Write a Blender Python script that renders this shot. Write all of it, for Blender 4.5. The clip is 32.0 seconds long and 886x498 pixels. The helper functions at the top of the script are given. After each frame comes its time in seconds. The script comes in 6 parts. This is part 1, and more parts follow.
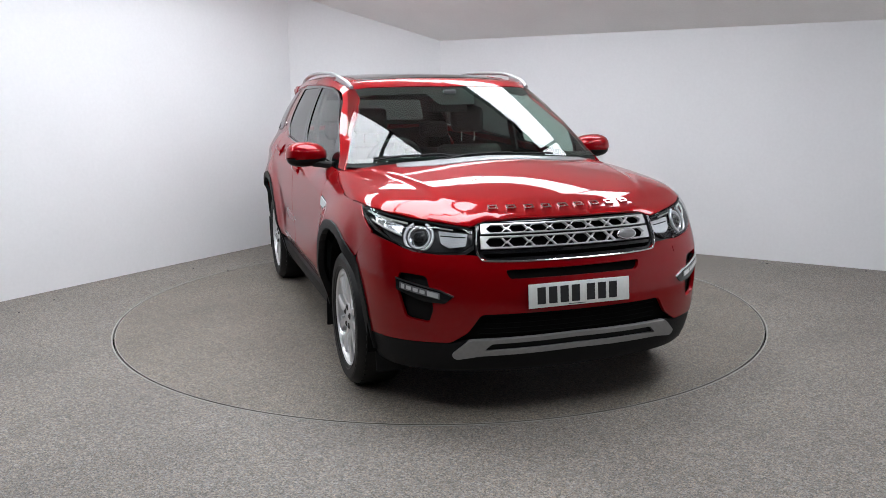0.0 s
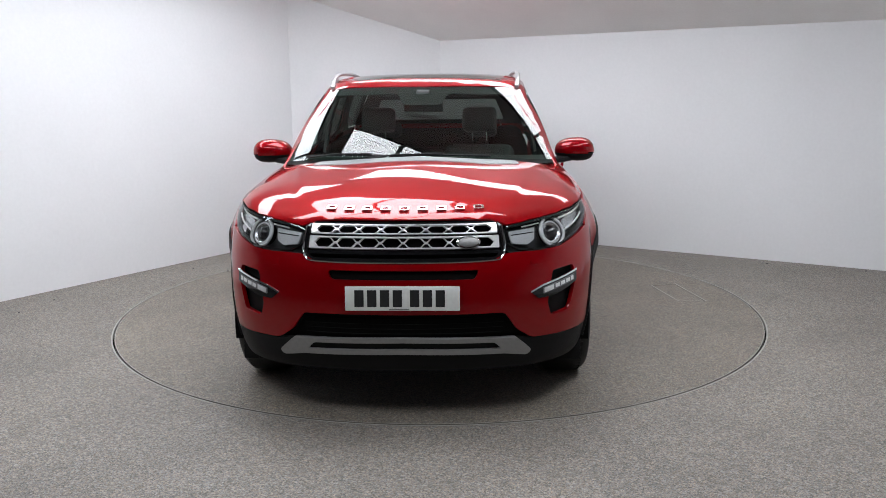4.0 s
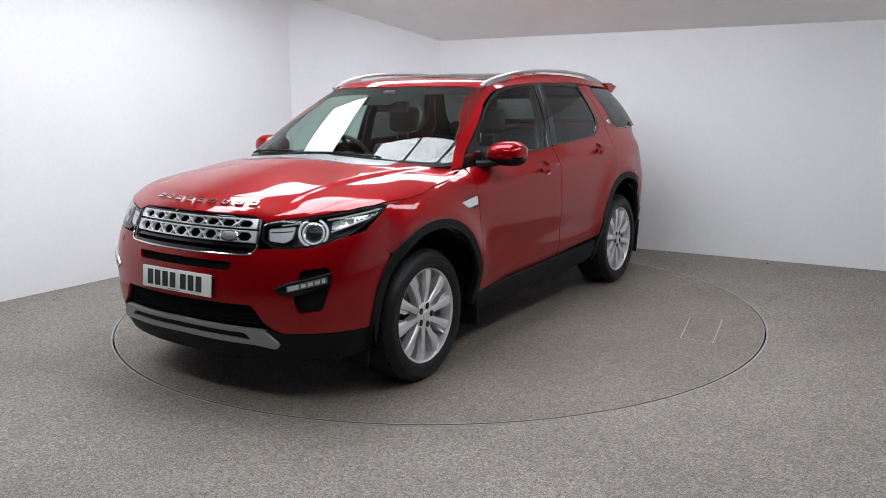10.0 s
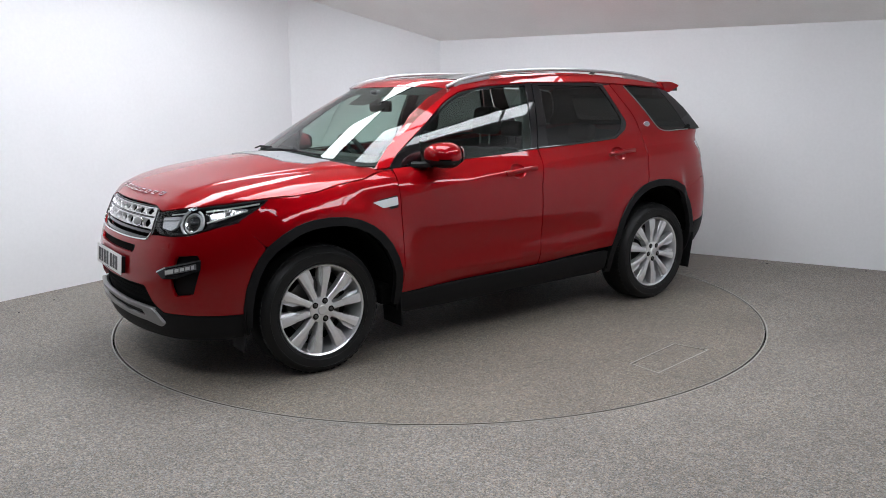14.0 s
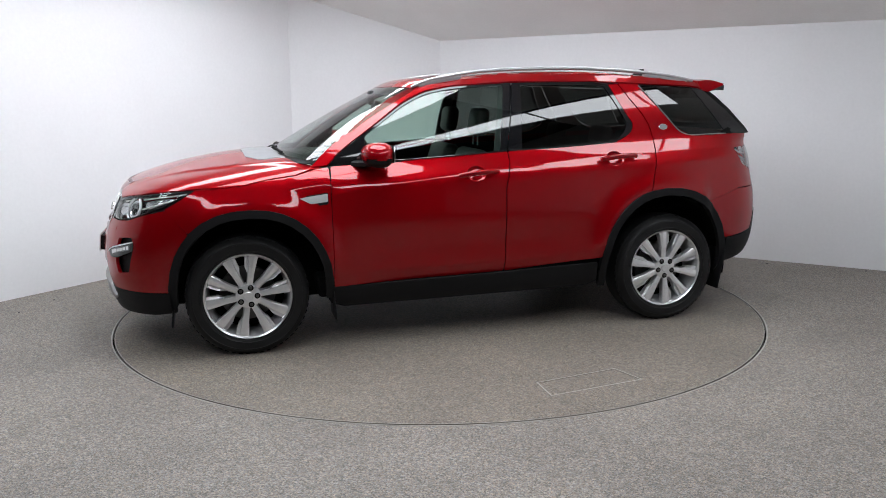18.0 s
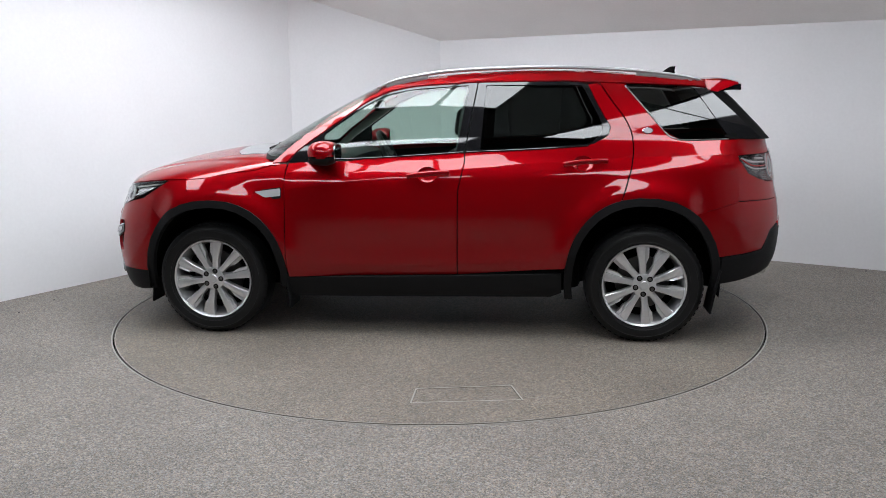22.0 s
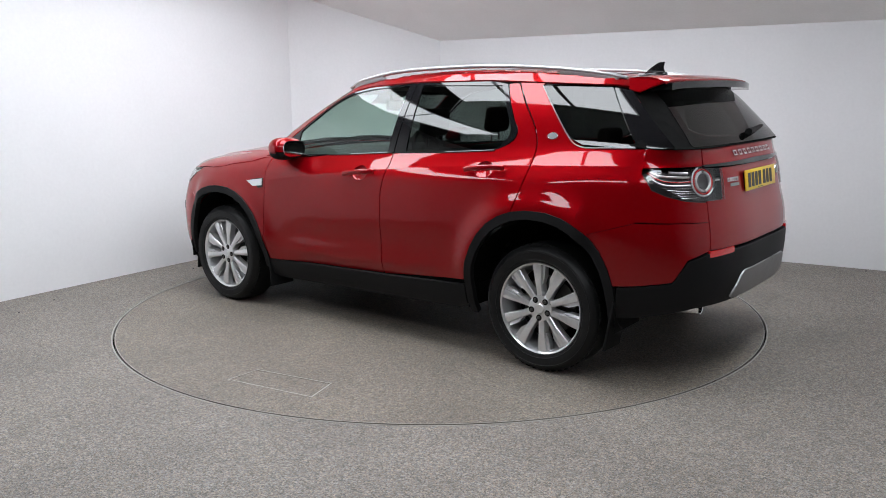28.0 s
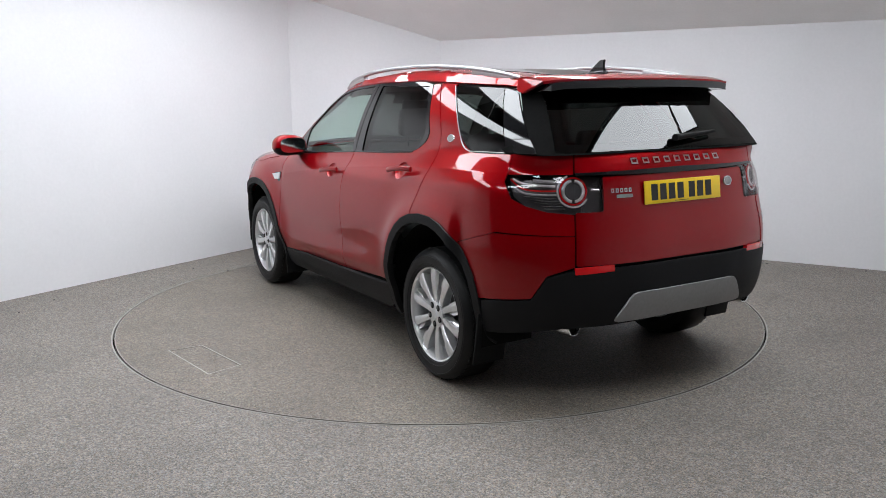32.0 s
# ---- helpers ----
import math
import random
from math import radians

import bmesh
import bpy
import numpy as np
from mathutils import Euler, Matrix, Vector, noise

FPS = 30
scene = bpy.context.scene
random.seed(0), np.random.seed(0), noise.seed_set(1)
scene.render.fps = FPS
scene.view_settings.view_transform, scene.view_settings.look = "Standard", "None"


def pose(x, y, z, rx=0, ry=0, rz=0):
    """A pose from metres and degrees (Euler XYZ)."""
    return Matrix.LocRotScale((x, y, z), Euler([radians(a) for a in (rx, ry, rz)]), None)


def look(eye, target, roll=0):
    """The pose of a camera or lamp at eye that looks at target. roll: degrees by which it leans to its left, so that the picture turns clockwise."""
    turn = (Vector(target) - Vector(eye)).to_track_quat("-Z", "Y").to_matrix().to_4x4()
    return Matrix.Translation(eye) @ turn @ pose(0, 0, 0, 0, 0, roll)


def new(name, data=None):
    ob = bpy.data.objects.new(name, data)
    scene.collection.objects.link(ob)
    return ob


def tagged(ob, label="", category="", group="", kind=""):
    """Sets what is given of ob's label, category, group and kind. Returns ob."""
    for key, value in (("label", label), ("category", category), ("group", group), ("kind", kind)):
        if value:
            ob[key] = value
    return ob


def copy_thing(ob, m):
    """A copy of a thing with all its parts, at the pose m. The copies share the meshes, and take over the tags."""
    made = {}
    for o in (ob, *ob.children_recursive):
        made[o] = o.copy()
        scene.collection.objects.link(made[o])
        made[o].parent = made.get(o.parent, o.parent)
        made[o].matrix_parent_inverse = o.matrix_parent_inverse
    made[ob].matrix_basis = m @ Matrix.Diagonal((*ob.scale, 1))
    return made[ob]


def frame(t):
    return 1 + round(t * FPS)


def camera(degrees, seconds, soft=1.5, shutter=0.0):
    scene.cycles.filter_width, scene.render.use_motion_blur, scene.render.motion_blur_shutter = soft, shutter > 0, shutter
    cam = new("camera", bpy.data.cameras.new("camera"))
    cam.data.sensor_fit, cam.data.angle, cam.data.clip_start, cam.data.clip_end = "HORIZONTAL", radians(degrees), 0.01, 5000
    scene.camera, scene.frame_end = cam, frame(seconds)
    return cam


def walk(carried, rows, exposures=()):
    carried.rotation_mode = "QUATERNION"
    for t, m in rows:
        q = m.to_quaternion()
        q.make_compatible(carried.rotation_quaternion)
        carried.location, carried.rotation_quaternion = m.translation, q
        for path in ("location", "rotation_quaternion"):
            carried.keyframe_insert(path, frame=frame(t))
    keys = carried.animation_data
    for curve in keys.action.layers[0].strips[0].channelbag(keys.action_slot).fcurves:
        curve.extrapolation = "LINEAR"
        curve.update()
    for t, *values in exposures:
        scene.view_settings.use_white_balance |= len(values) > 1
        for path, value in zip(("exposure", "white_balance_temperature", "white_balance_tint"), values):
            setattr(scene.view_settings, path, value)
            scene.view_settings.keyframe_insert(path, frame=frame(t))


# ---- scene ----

# ---------- camera ----------
cam = camera(57.16, 32.0, soft=0.9)
EYE = Vector((0.0, -5.827, 1.520))
AIM = EYE + Vector((0.00455, 0.98236, -0.18697))
walk(cam, [(0.0, look(EYE, AIM, -0.515)), (32.0, look(EYE, AIM, -0.515))], [(0.0, 0.0), (32.0, 0.0)])

# heading of the car and the turntable, degrees, by seconds
HEADING = [(0.0, 288.52), (3.5, 270.17), (6.0, 257.39), (9.0, 241.50), (13.0, 220.54), (19.0, 189.25),
           (23.0, 168.02), (28.0, 141.70), (32.0, 120.58)]
CAR_X, CAR_Y = 0.0127, -0.0753      # where the car stands on the turntable

# ---------- world ----------
world = bpy.data.worlds.new("world")
scene.world = world
world.use_nodes = True
bg = world.node_tree.nodes["Background"]
bg.inputs[0].default_value = (0.02, 0.02, 0.022, 1)
bg.inputs[1].default_value = 1.0


# ---------- materials ----------
def material(name, color, rough=0.5, metal=0.0, coat=0.0, grain=0.0, grain_scale=60.0, stain=0.0, stain_scale=3.0,
             bump=0.0, bump_scale=200.0, emit=0.0, spec=0.5, rough_var=0.0):
    """A node material: colour varied at two scales, roughness variation, fine bump."""
    m = bpy.data.materials.new(name)
    m.use_nodes = True
    nt = m.node_tree
    b = nt.nodes["Principled BSDF"]
    b.inputs["Roughness"].default_value = rough
    b.inputs["Metallic"].default_value = metal
    b.inputs["Coat Weight"].default_value = coat
    b.inputs["Coat Roughness"].default_value = 0.03
    b.inputs["Specular IOR Level"].default_value = spec
    b.inputs["Base Color"].default_value = (*color, 1)
    tc = nt.nodes.new("ShaderNodeTexCoord")
    last = None
    for amount, scale, detail in ((stain, stain_scale, 5.0), (grain, grain_scale, 3.0)):
        if amount <= 0:
            continue
        n = nt.nodes.new("ShaderNodeTexNoise")
        n.inputs["Scale"].default_value = scale
        n.inputs["Detail"].default_value = detail
        nt.links.new(tc.outputs["Object"], n.inputs["Vector"])
        r = nt.nodes.new("ShaderNodeMapRange")
        r.inputs["From Min"].default_value, r.inputs["From Max"].default_value = 0.3, 0.7
        r.inputs["To Min"].default_value, r.inputs["To Max"].default_value = 1 - amount, 1 + amount
        nt.links.new(n.outputs["Fac"], r.inputs["Value"])
        mul = nt.nodes.new("ShaderNodeMix")
        mul.data_type, mul.blend_type = "RGBA", "MULTIPLY"
        mul.inputs["Factor"].default_value = 1
        if last is None:
            mul.inputs["A"].default_value = (*color, 1)
        else:
            nt.links.new(last, mul.inputs["A"])
        nt.links.new(r.outputs["Result"], mul.inputs["B"])
        last = mul.outputs["Result"]
        nt.links.new(last, b.inputs["Base Color"])
    if rough_var > 0:
        n = nt.nodes.new("ShaderNodeTexNoise")
        n.inputs["Scale"].default_value = 14
        n.inputs["Detail"].default_value = 6
        nt.links.new(tc.outputs["Object"], n.inputs["Vector"])
        r = nt.nodes.new("ShaderNodeMapRange")
        r.inputs["To Min"].default_value, r.inputs["To Max"].default_value = max(rough - rough_var, 0.02), rough + rough_var
        nt.links.new(n.outputs["Fac"], r.inputs["Value"])
        nt.links.new(r.outputs["Result"], b.inputs["Roughness"])
    if bump > 0:
        n = nt.nodes.new("ShaderNodeTexNoise")
        n.inputs["Scale"].default_value = bump_scale
        n.inputs["Detail"].default_value = 4
        nt.links.new(tc.outputs["Object"], n.inputs["Vector"])
        bp = nt.nodes.new("ShaderNodeBump")
        bp.inputs["Strength"].default_value = bump
        bp.inputs["Distance"].default_value = 0.004
        nt.links.new(n.outputs["Fac"], bp.inputs["Height"])
        nt.links.new(bp.outputs["Normal"], b.inputs["Normal"])
    if emit > 0:
        b.inputs["Emission Color"].default_value = (*color, 1)
        b.inputs["Emission Strength"].default_value = emit
    return m


def glass_material(name, tint, mirror, rough=0.0):
    """Thin pane: reflection over a tinted see-through layer."""
    m = bpy.data.materials.new(name)
    m.use_nodes = True
    nt = m.node_tree
    nt.nodes.remove(nt.nodes["Principled BSDF"])
    out = nt.nodes["Material Output"]
    tr = nt.nodes.new("ShaderNodeBsdfTransparent")
    tr.inputs["Color"].default_value = (*tint, 1)
    gl = nt.nodes.new("ShaderNodeBsdfGlossy")
    gl.inputs["Roughness"].default_value = rough
    lw = nt.nodes.new("ShaderNodeLayerWeight")
    lw.inputs["Blend"].default_value = 0.5
    pw = nt.nodes.new("ShaderNodeMath")
    pw.operation = "POWER"
    pw.inputs[1].default_value = 5.0
    nt.links.new(lw.outputs["Facing"], pw.inputs[0])
    fr = nt.nodes.new("ShaderNodeMath")
    fr.operation = "MULTIPLY_ADD"
    fr.inputs[1].default_value, fr.inputs[2].default_value = 1 - mirror, mirror
    nt.links.new(pw.outputs[0], fr.inputs[0])
    mix = nt.nodes.new("ShaderNodeMixShader")
    nt.links.new(fr.outputs[0], mix.inputs["Fac"])
    nt.links.new(tr.outputs["BSDF"], mix.inputs[1])
    nt.links.new(gl.outputs["BSDF"], mix.inputs[2])
    nt.links.new(mix.outputs["Shader"], out.inputs["Surface"])
    return m


def speckled_floor(name, base, rough):
    """Quartz-resin floor: fine stone chips of several tones, faint wide stains."""
    m = material(name, base, rough)
    nt = m.node_tree
    b = nt.nodes["Principled BSDF"]
    tc = nt.nodes.new("ShaderNodeTexCoord")
    ramp_out = []
    for scale, lo, hi in ((185.0, 0.48, 1.54), (95.0, 0.76, 1.25)):
        v = nt.nodes.new("ShaderNodeTexVoronoi")
        v.inputs["Scale"].default_value = scale
        nt.links.new(tc.outputs["Object"], v.inputs["Vector"])
        sep = nt.nodes.new("ShaderNodeSeparateColor")
        nt.links.new(v.outputs["Color"], sep.inputs["Color"])
        r = nt.nodes.new("ShaderNodeMapRange")
        r.inputs["To Min"].default_value, r.inputs["To Max"].default_value = lo, hi
        nt.links.new(sep.outputs["Red"], r.inputs["Value"])
        ramp_out.append((r.outputs["Result"], sep.outputs["Green"]))
    warm = nt.nodes.new("ShaderNodeMix")
    warm.data_type = "RGBA"
    warm.inputs["A"].default_value = (base[0] * 1.12, base[1] * 0.99, base[2] * 0.86, 1)
    warm.inputs["B"].default_value = (base[0] * 0.90, base[1] * 1.0, base[2] * 1.12, 1)
    nt.links.new(ramp_out[0][1], warm.inputs["Factor"])
    last = warm.outputs["Result"]
    n = nt.nodes.new("ShaderNodeTexNoise")
    n.inputs["Scale"].default_value, n.inputs["Detail"].default_value = 1.3, 6
    nt.links.new(tc.outputs["Object"], n.inputs["Vector"])
    r = nt.nodes.new("ShaderNodeMapRange")
    r.inputs["From Min"].default_value, r.inputs["From Max"].default_value = 0.3, 0.7
    r.inputs["To Min"].default_value, r.inputs["To Max"].default_value = 0.85, 1.12
    nt.links.new(n.outputs["Fac"], r.inputs["Value"])
    for f in (ramp_out[0][0], ramp_out[1][0], r.outputs["Result"]):
        mul = nt.nodes.new("ShaderNodeMix")
        mul.data_type, mul.blend_type = "RGBA", "MULTIPLY"
        mul.inputs["Factor"].default_value = 1
        nt.links.new(last, mul.inputs["A"])
        nt.links.new(f, mul.inputs["B"])
        last = mul.outputs["Result"]
    nt.links.new(last, b.inputs["Base Color"])
    bp = nt.nodes.new("ShaderNodeBump")
    bp.inputs["Strength"].default_value, bp.inputs["Distance"].default_value = 0.25, 0.003
    nt.links.new(ramp_out[0][0], bp.inputs["Height"])
    nt.links.new(bp.outputs["Normal"], b.inputs["Normal"])
    return m


M_PAINT = material("red_paint", (0.238, 0.0005, 0.0030), 0.37, metal=0.42, coat=0.85, spec=0.05, grain=0.05, grain_scale=900)
M_PAINT.node_tree.nodes["Principled BSDF"].inputs["Specular Tint"].default_value = (1.0, 0.06, 0.09, 1)
M_BLACK = material("black_plastic", (0.007, 0.007, 0.0075), 0.55, spec=0.16, grain=0.2, grain_scale=300, bump=0.12, bump_scale=500, stain=0.15)
M_GLOSSBLACK = material("gloss_black", (0.008, 0.008, 0.009), 0.05, spec=0.60)
M_DARK = material("dark_void", (0.004, 0.004, 0.004), 0.9, spec=0.1, grain=0.2)
M_TYRE = material("tyre_rubber", (0.0075, 0.0075, 0.0078), 0.48, spec=0.26, stain=0.25, stain_scale=9, grain=0.2, grain_scale=250, bump=0.1)
M_ALLOY = material("silver_alloy", (0.62, 0.62, 0.63), 0.24, metal=0.9, grain=0.04, rough_var=0.08)
M_RAIL = material("satin_rail", (0.40, 0.40, 0.41), 0.34, metal=0.7, grain=0.04, rough_var=0.06)
M_WHEEL = material("silver_wheel_paint", (0.72, 0.72, 0.73), 0.28, metal=0.68, coat=0.4, grain=0.03)
M_CHROME = material("chrome", (0.78, 0.78, 0.79), 0.08, metal=1.0, rough_var=0.04)
M_SATIN = material("satin_silver", (0.27, 0.27, 0.27), 0.40, metal=0.6, grain=0.05, rough_var=0.08)
M_GREY = material("grey_panel", (0.33, 0.34, 0.36), 0.30, metal=0.6, coat=0.3, grain=0.04, rough_var=0.06)
M_HOUSING = material("lamp_housing", (0.085, 0.085, 0.09), 0.25, metal=0.3, grain=0.1)
M_CRYSTAL = material("lamp_crystal", (0.20, 0.20, 0.21), 0.14, metal=0.5, coat=0.6, grain=0.35, grain_scale=70)
M_REFLECT = material("lamp_reflector", (0.80, 0.80, 0.81), 0.25, metal=0.5, coat=0.4)
M_EDGE = material("worn_edging", (0.33, 0.315, 0.29), 0.5, metal=0.1, stain=0.15, stain_scale=6)
M_STEEL = material("brake_steel", (0.10, 0.097, 0.094), 0.4, metal=0.8, stain=0.3)
M_SEAT = material("dark_leather", (0.016, 0.015, 0.015), 0.5, grain=0.2, bump=0.15, bump_scale=150)
M_TRIM = material("dark_trim", (0.022, 0.022, 0.023), 0.6, grain=0.15, bump=0.1)
M_LINER = material("pale_lining", (0.32, 0.31, 0.29), 0.9, grain=0.05)
M_GLASS = glass_material("clear_tint_glass", (0.66, 0.79, 0.73), 0.075)
M_PRIVACY = glass_material("privacy_glass", (0.105, 0.115, 0.11), 0.062)
M_REARGLASS = glass_material("rear_privacy_glass", (0.105, 0.115, 0.11), 0.050)
M_LENS = glass_material("lamp_lens", (0.93, 0.95, 0.96), 0.05)
M_REDLENS = material("red_lens", (0.55, 0.006, 0.008), 0.12, coat=0.8)
M_SMOKE = glass_material("smoke_lens", (0.84, 0.82, 0.82), 0.065)
M_WHITEPLATE = material("white_plate", (0.72, 0.72, 0.70), 0.35, grain=0.03, stain=0.05)
M_YELLOWPLATE = material("yellow_plate", (0.78, 0.52, 0.015), 0.35, grain=0.03, stain=0.05)
M_INK = material("plate_ink", (0.012, 0.012, 0.013), 0.5, grain=0.1)
M_WALL = material("white_wall", (0.77, 0.77, 0.785), 0.75, stain=0.02, stain_scale=1.2, grain=0.015, grain_scale=40, bump=0.05, bump_scale=60)
# for unseen walls and front ceiling: the dark colour stands in for lack of light
M_DARKENED = material("darkened_unseen_room", (0.07, 0.07, 0.072), 0.85, stain=0.1, grain=0.05)
M_CEIL = material("white_ceiling", (0.89, 0.875, 0.86), 0.8, stain=0.02, grain=0.02, bump=0.05)
M_FLOOR = speckled_floor("speckled_floor", (0.186, 0.168, 0.149), 0.62)
M_TABLE = speckled_floor("speckled_turntable", (0.166, 0.146, 0.122), 0.58)
M_LIGHT = material("light_diffuser", (0.905, 0.945, 1.0), 0.6, emit=10.2)
M_FRAME = material("light_frame", (0.03, 0.03, 0.03), 0.6, grain=0.1)


# ---------- mesh helpers ----------
def link_mesh(name, me, mat, parent=None, label=""):
    me.materials.append(mat)
    ob = new(name, me)
    if parent is not None:
        ob.parent = parent
    if label:
        tagged(ob, label)
    return ob


def part(name, bm, mat, parent=None, label="", smooth=None):
    """Links a bmesh as one mesh object under a thing. smooth: angle in degrees under which edges are shaded smooth."""
    me = bpy.data.meshes.new(name)
    if smooth is not None:
        lim = radians(smooth)
        for f in bm.faces:
            f.smooth = True
        for e in bm.edges:
            if len(e.link_faces) == 2 and e.calc_face_angle(0) > lim:
                e.smooth = False
    bm.to_mesh(me)
    bm.free()
    return link_mesh(name, me, mat, parent, label)


def box_bm(x0, x1, y0, y1, z0, z1, bevel=0.0, seg=2, m=None):
    bm = bmesh.new()
    bmesh.ops.create_cube(bm, size=1)
    bmesh.ops.transform(bm, verts=bm.verts, matrix=Matrix.LocRotScale(
        ((x0 + x1) / 2, (y0 + y1) / 2, (z0 + z1) / 2), None, (x1 - x0, y1 - y0, z1 - z0)))
    if bevel:
        bmesh.ops.bevel(bm, geom=bm.edges[:], offset=bevel, segments=seg, affect="EDGES", profile=0.5)
    if m is not None:
        bmesh.ops.transform(bm, verts=bm.verts, matrix=m)
    return bm


def prism_bm(outline, z0, z1, bevel=0.0, m=None):
    """An upright prism over a plan outline."""
    bm = bmesh.new()
    vs = [bm.verts.new((x, y, z0)) for x, y in outline]
    f = bm.faces.new(vs)
    r = bmesh.ops.extrude_face_region(bm, geom=[f])
    bmesh.ops.translate(bm, verts=[v for v in r["geom"] if isinstance(v, bmesh.types.BMVert)], vec=(0, 0, z1 - z0))
    bmesh.ops.recalc_face_normals(bm, faces=bm.faces[:])
    if bevel:
        bmesh.ops.bevel(bm, geom=bm.edges[:], offset=bevel, segments=2, affect="EDGES")
    if m is not None:
        bmesh.ops.transform(bm, verts=bm.verts, matrix=m)
        bmesh.ops.recalc_face_normals(bm, faces=bm.faces[:])
    return bm


def lathe_bm(profile, n=48, closed=False, m=None):
    """Turns a profile of (radius, height) about z."""
    bm = bmesh.new()
    rings = []
    for r, z in profile:
        rings.append([bm.verts.new((r * math.cos(2 * math.pi * i / n), r * math.sin(2 * math.pi * i / n), z)) for i in range(n)])
    pairs = list(zip(rings, rings[1:])) + ([(rings[-1], rings[0])] if closed else [])
    for a, b in pairs:
        for i in range(n):
            bm.faces.new((a[i], a[(i + 1) % n], b[(i + 1) % n], b[i]))
    bmesh.ops.recalc_face_normals(bm, faces=bm.faces[:])
    if m is not None:
        bmesh.ops.transform(bm, verts=bm.verts, matrix=m)
        bmesh.ops.recalc_face_normals(bm, faces=bm.faces[:])
    return bm


def spline(pts, n):
    """Catmull-Rom through points, n steps between each two."""
    p = [Vector(q) for q in pts]
    p = [2 * p[0] - p[1]] + p + [2 * p[-1] - p[-2]]
    out = []
    for i in range(1, len(p) - 2):
        for k in range(n):
            t = k / n
            a, b, c, d = p[i - 1:i + 3]
            out.append(0.5 * ((2 * b) + (c - a) * t + (2 * a - 5 * b + 4 * c - d) * t * t + (3 * b - 3 * c + d - a) * t ** 3))
    out.append(p[-2])
    return out


def sweep_bm(path, w, h, n=10, power=2.0, up=Vector((0, 0, 1)), taper=None, closed=False):
    """A rounded bar of width w and height h along a path."""
    bm = bmesh.new()
    rings = []
    for i, p in enumerate(path):
        if closed:
            d = (path[(i + 1) % len(path)] - path[i - 1]).normalized()
        else:
            d = (path[min(i + 1, len(path) - 1)] - path[max(i - 1, 0)]).normalized()
        side = d.cross(up).normalized()
        top = side.cross(d).normalized()
        k = taper(i / (len(path) - 1)) if taper else 1.0
        ring = []
        for j in range(n):
            a = 2 * math.pi * (j + 0.5) / n
            ca, sa = math.cos(a), math.sin(a)
            ring.append(bm.verts.new(p + side * (w / 2 * k * math.copysign(abs(ca) ** (2 / power), ca))
                                     + top * (h / 2 * k * math.copysign(abs(sa) ** (2 / power), sa))))
        rings.append(ring)
    for a, b in zip(rings, rings[1:] + (rings[:1] if closed else [])):
        for j in range(n):
            bm.faces.new((a[j], a[(j + 1) % n], b[(j + 1) % n], b[j]))
    if not closed:
        bm.faces.new(rings[0])
        bm.faces.new(rings[-1])
    bmesh.ops.recalc_face_normals(bm, faces=bm.faces[:])
    return bm


# ---------- the room ----------
CORNER = Vector((0.03, 3.265))
SEAM = Vector((-1.54, 2.865))
# x = 4.05 is an unseen east wall, added that near to bounce light
ROOM = [Vector((4.05, 0.813)), CORNER, SEAM, Vector((-5.40, -2.88)), Vector((-5.40, -8.0)), Vector((4.05, -8.0))]
EAVES = 2.09
# the pitched ceiling springs from the back wall: ALONG runs with that wall, ACROSS leads away from it
ALONG, ACROSS = Vector((0.8537, -0.5206)), Vector((-0.5206, -0.8537))
PITCH, RIDGE, RIDGE_Z = 0.402, 4.10, EAVES + 0.402 * 4.10
FRONT_PITCH = 0.317


def ceiling_at(u, w):
    """The point of the pitched ceiling u metres along the back wall and w metres out from it."""
    p = CORNER + ALONG * u + ACROSS * w
    return Vector((p.x, p.y, EAVES + PITCH * w if w <= RIDGE else RIDGE_Z - FRONT_PITCH * (w - RIDGE)))


def wall(name, a, b, h, mat, label, thick=0.12):
    """A wall with its inner face from a to b; the room lies on its left."""
    d = (b - a).normalized()
    nrm = Vector((d.y, -d.x))
    bm = prism_bm([a, b, b + nrm * thick, a + nrm * thick], 0.0, h)
    return tagged(part(name, bm, mat), label, "wall", kind="structure")


# west and south walls are unseen, coloured dark to deepen the car's reflections
for i, (nm, hh) in enumerate((("wall_back", EAVES), ("wall_corner", 3.0), ("wall_left", 3.9), ("wall_west", 3.9), ("wall_south", 3.9), ("wall_east_bounce", 3.9))):
    p, q = ROOM[i], ROOM[(i + 1) % 6]
    # the last wall, east, is unseen: white to brighten the right of the room
    white = i < 3 or i == 5
    wall(nm, p, q, hh, M_WALL if white else M_DARKENED, "plain white painted studio wall" if white else "unseen wall coloured dark grey to deepen the reflections")


def slab_bm(q, t):
    """A sloping slab under four corners, t thick upwards."""
    bm = bmesh.new()
    lo = [bm.verts.new(p) for p in q]
    hi = [bm.verts.new(p + Vector((0, 0, t))) for p in q]
    bm.faces.new(lo)
    bm.faces.new(hi)
    for i in range(4):
        bm.faces.new((lo[i], lo[(i + 1) % 4], hi[(i + 1) % 4], hi[i]))
    bmesh.ops.recalc_face_normals(bm, faces=bm.faces[:])
    return bm


tagged(part("ceiling_back", slab_bm([ceiling_at(-7, -0.12), ceiling_at(12, -0.12), ceiling_at(12, RIDGE), ceiling_at(-7, RIDGE)], 0.1), M_CEIL),
       "pale pitched studio ceiling", "ceiling", kind="structure")
# the unseen front half is coloured dark to cut bounced light and reflections
tagged(part("ceiling_front", slab_bm([ceiling_at(-7, RIDGE), ceiling_at(12, RIDGE), ceiling_at(12, 14), ceiling_at(-7, 14)], 0.1), M_DARKENED),
       "unseen front ceiling coloured dark grey to deepen the reflections", "ceiling", kind="structure")

# floor: outer sheet with a round hole, and the turntable in it
RING_R = 2.244


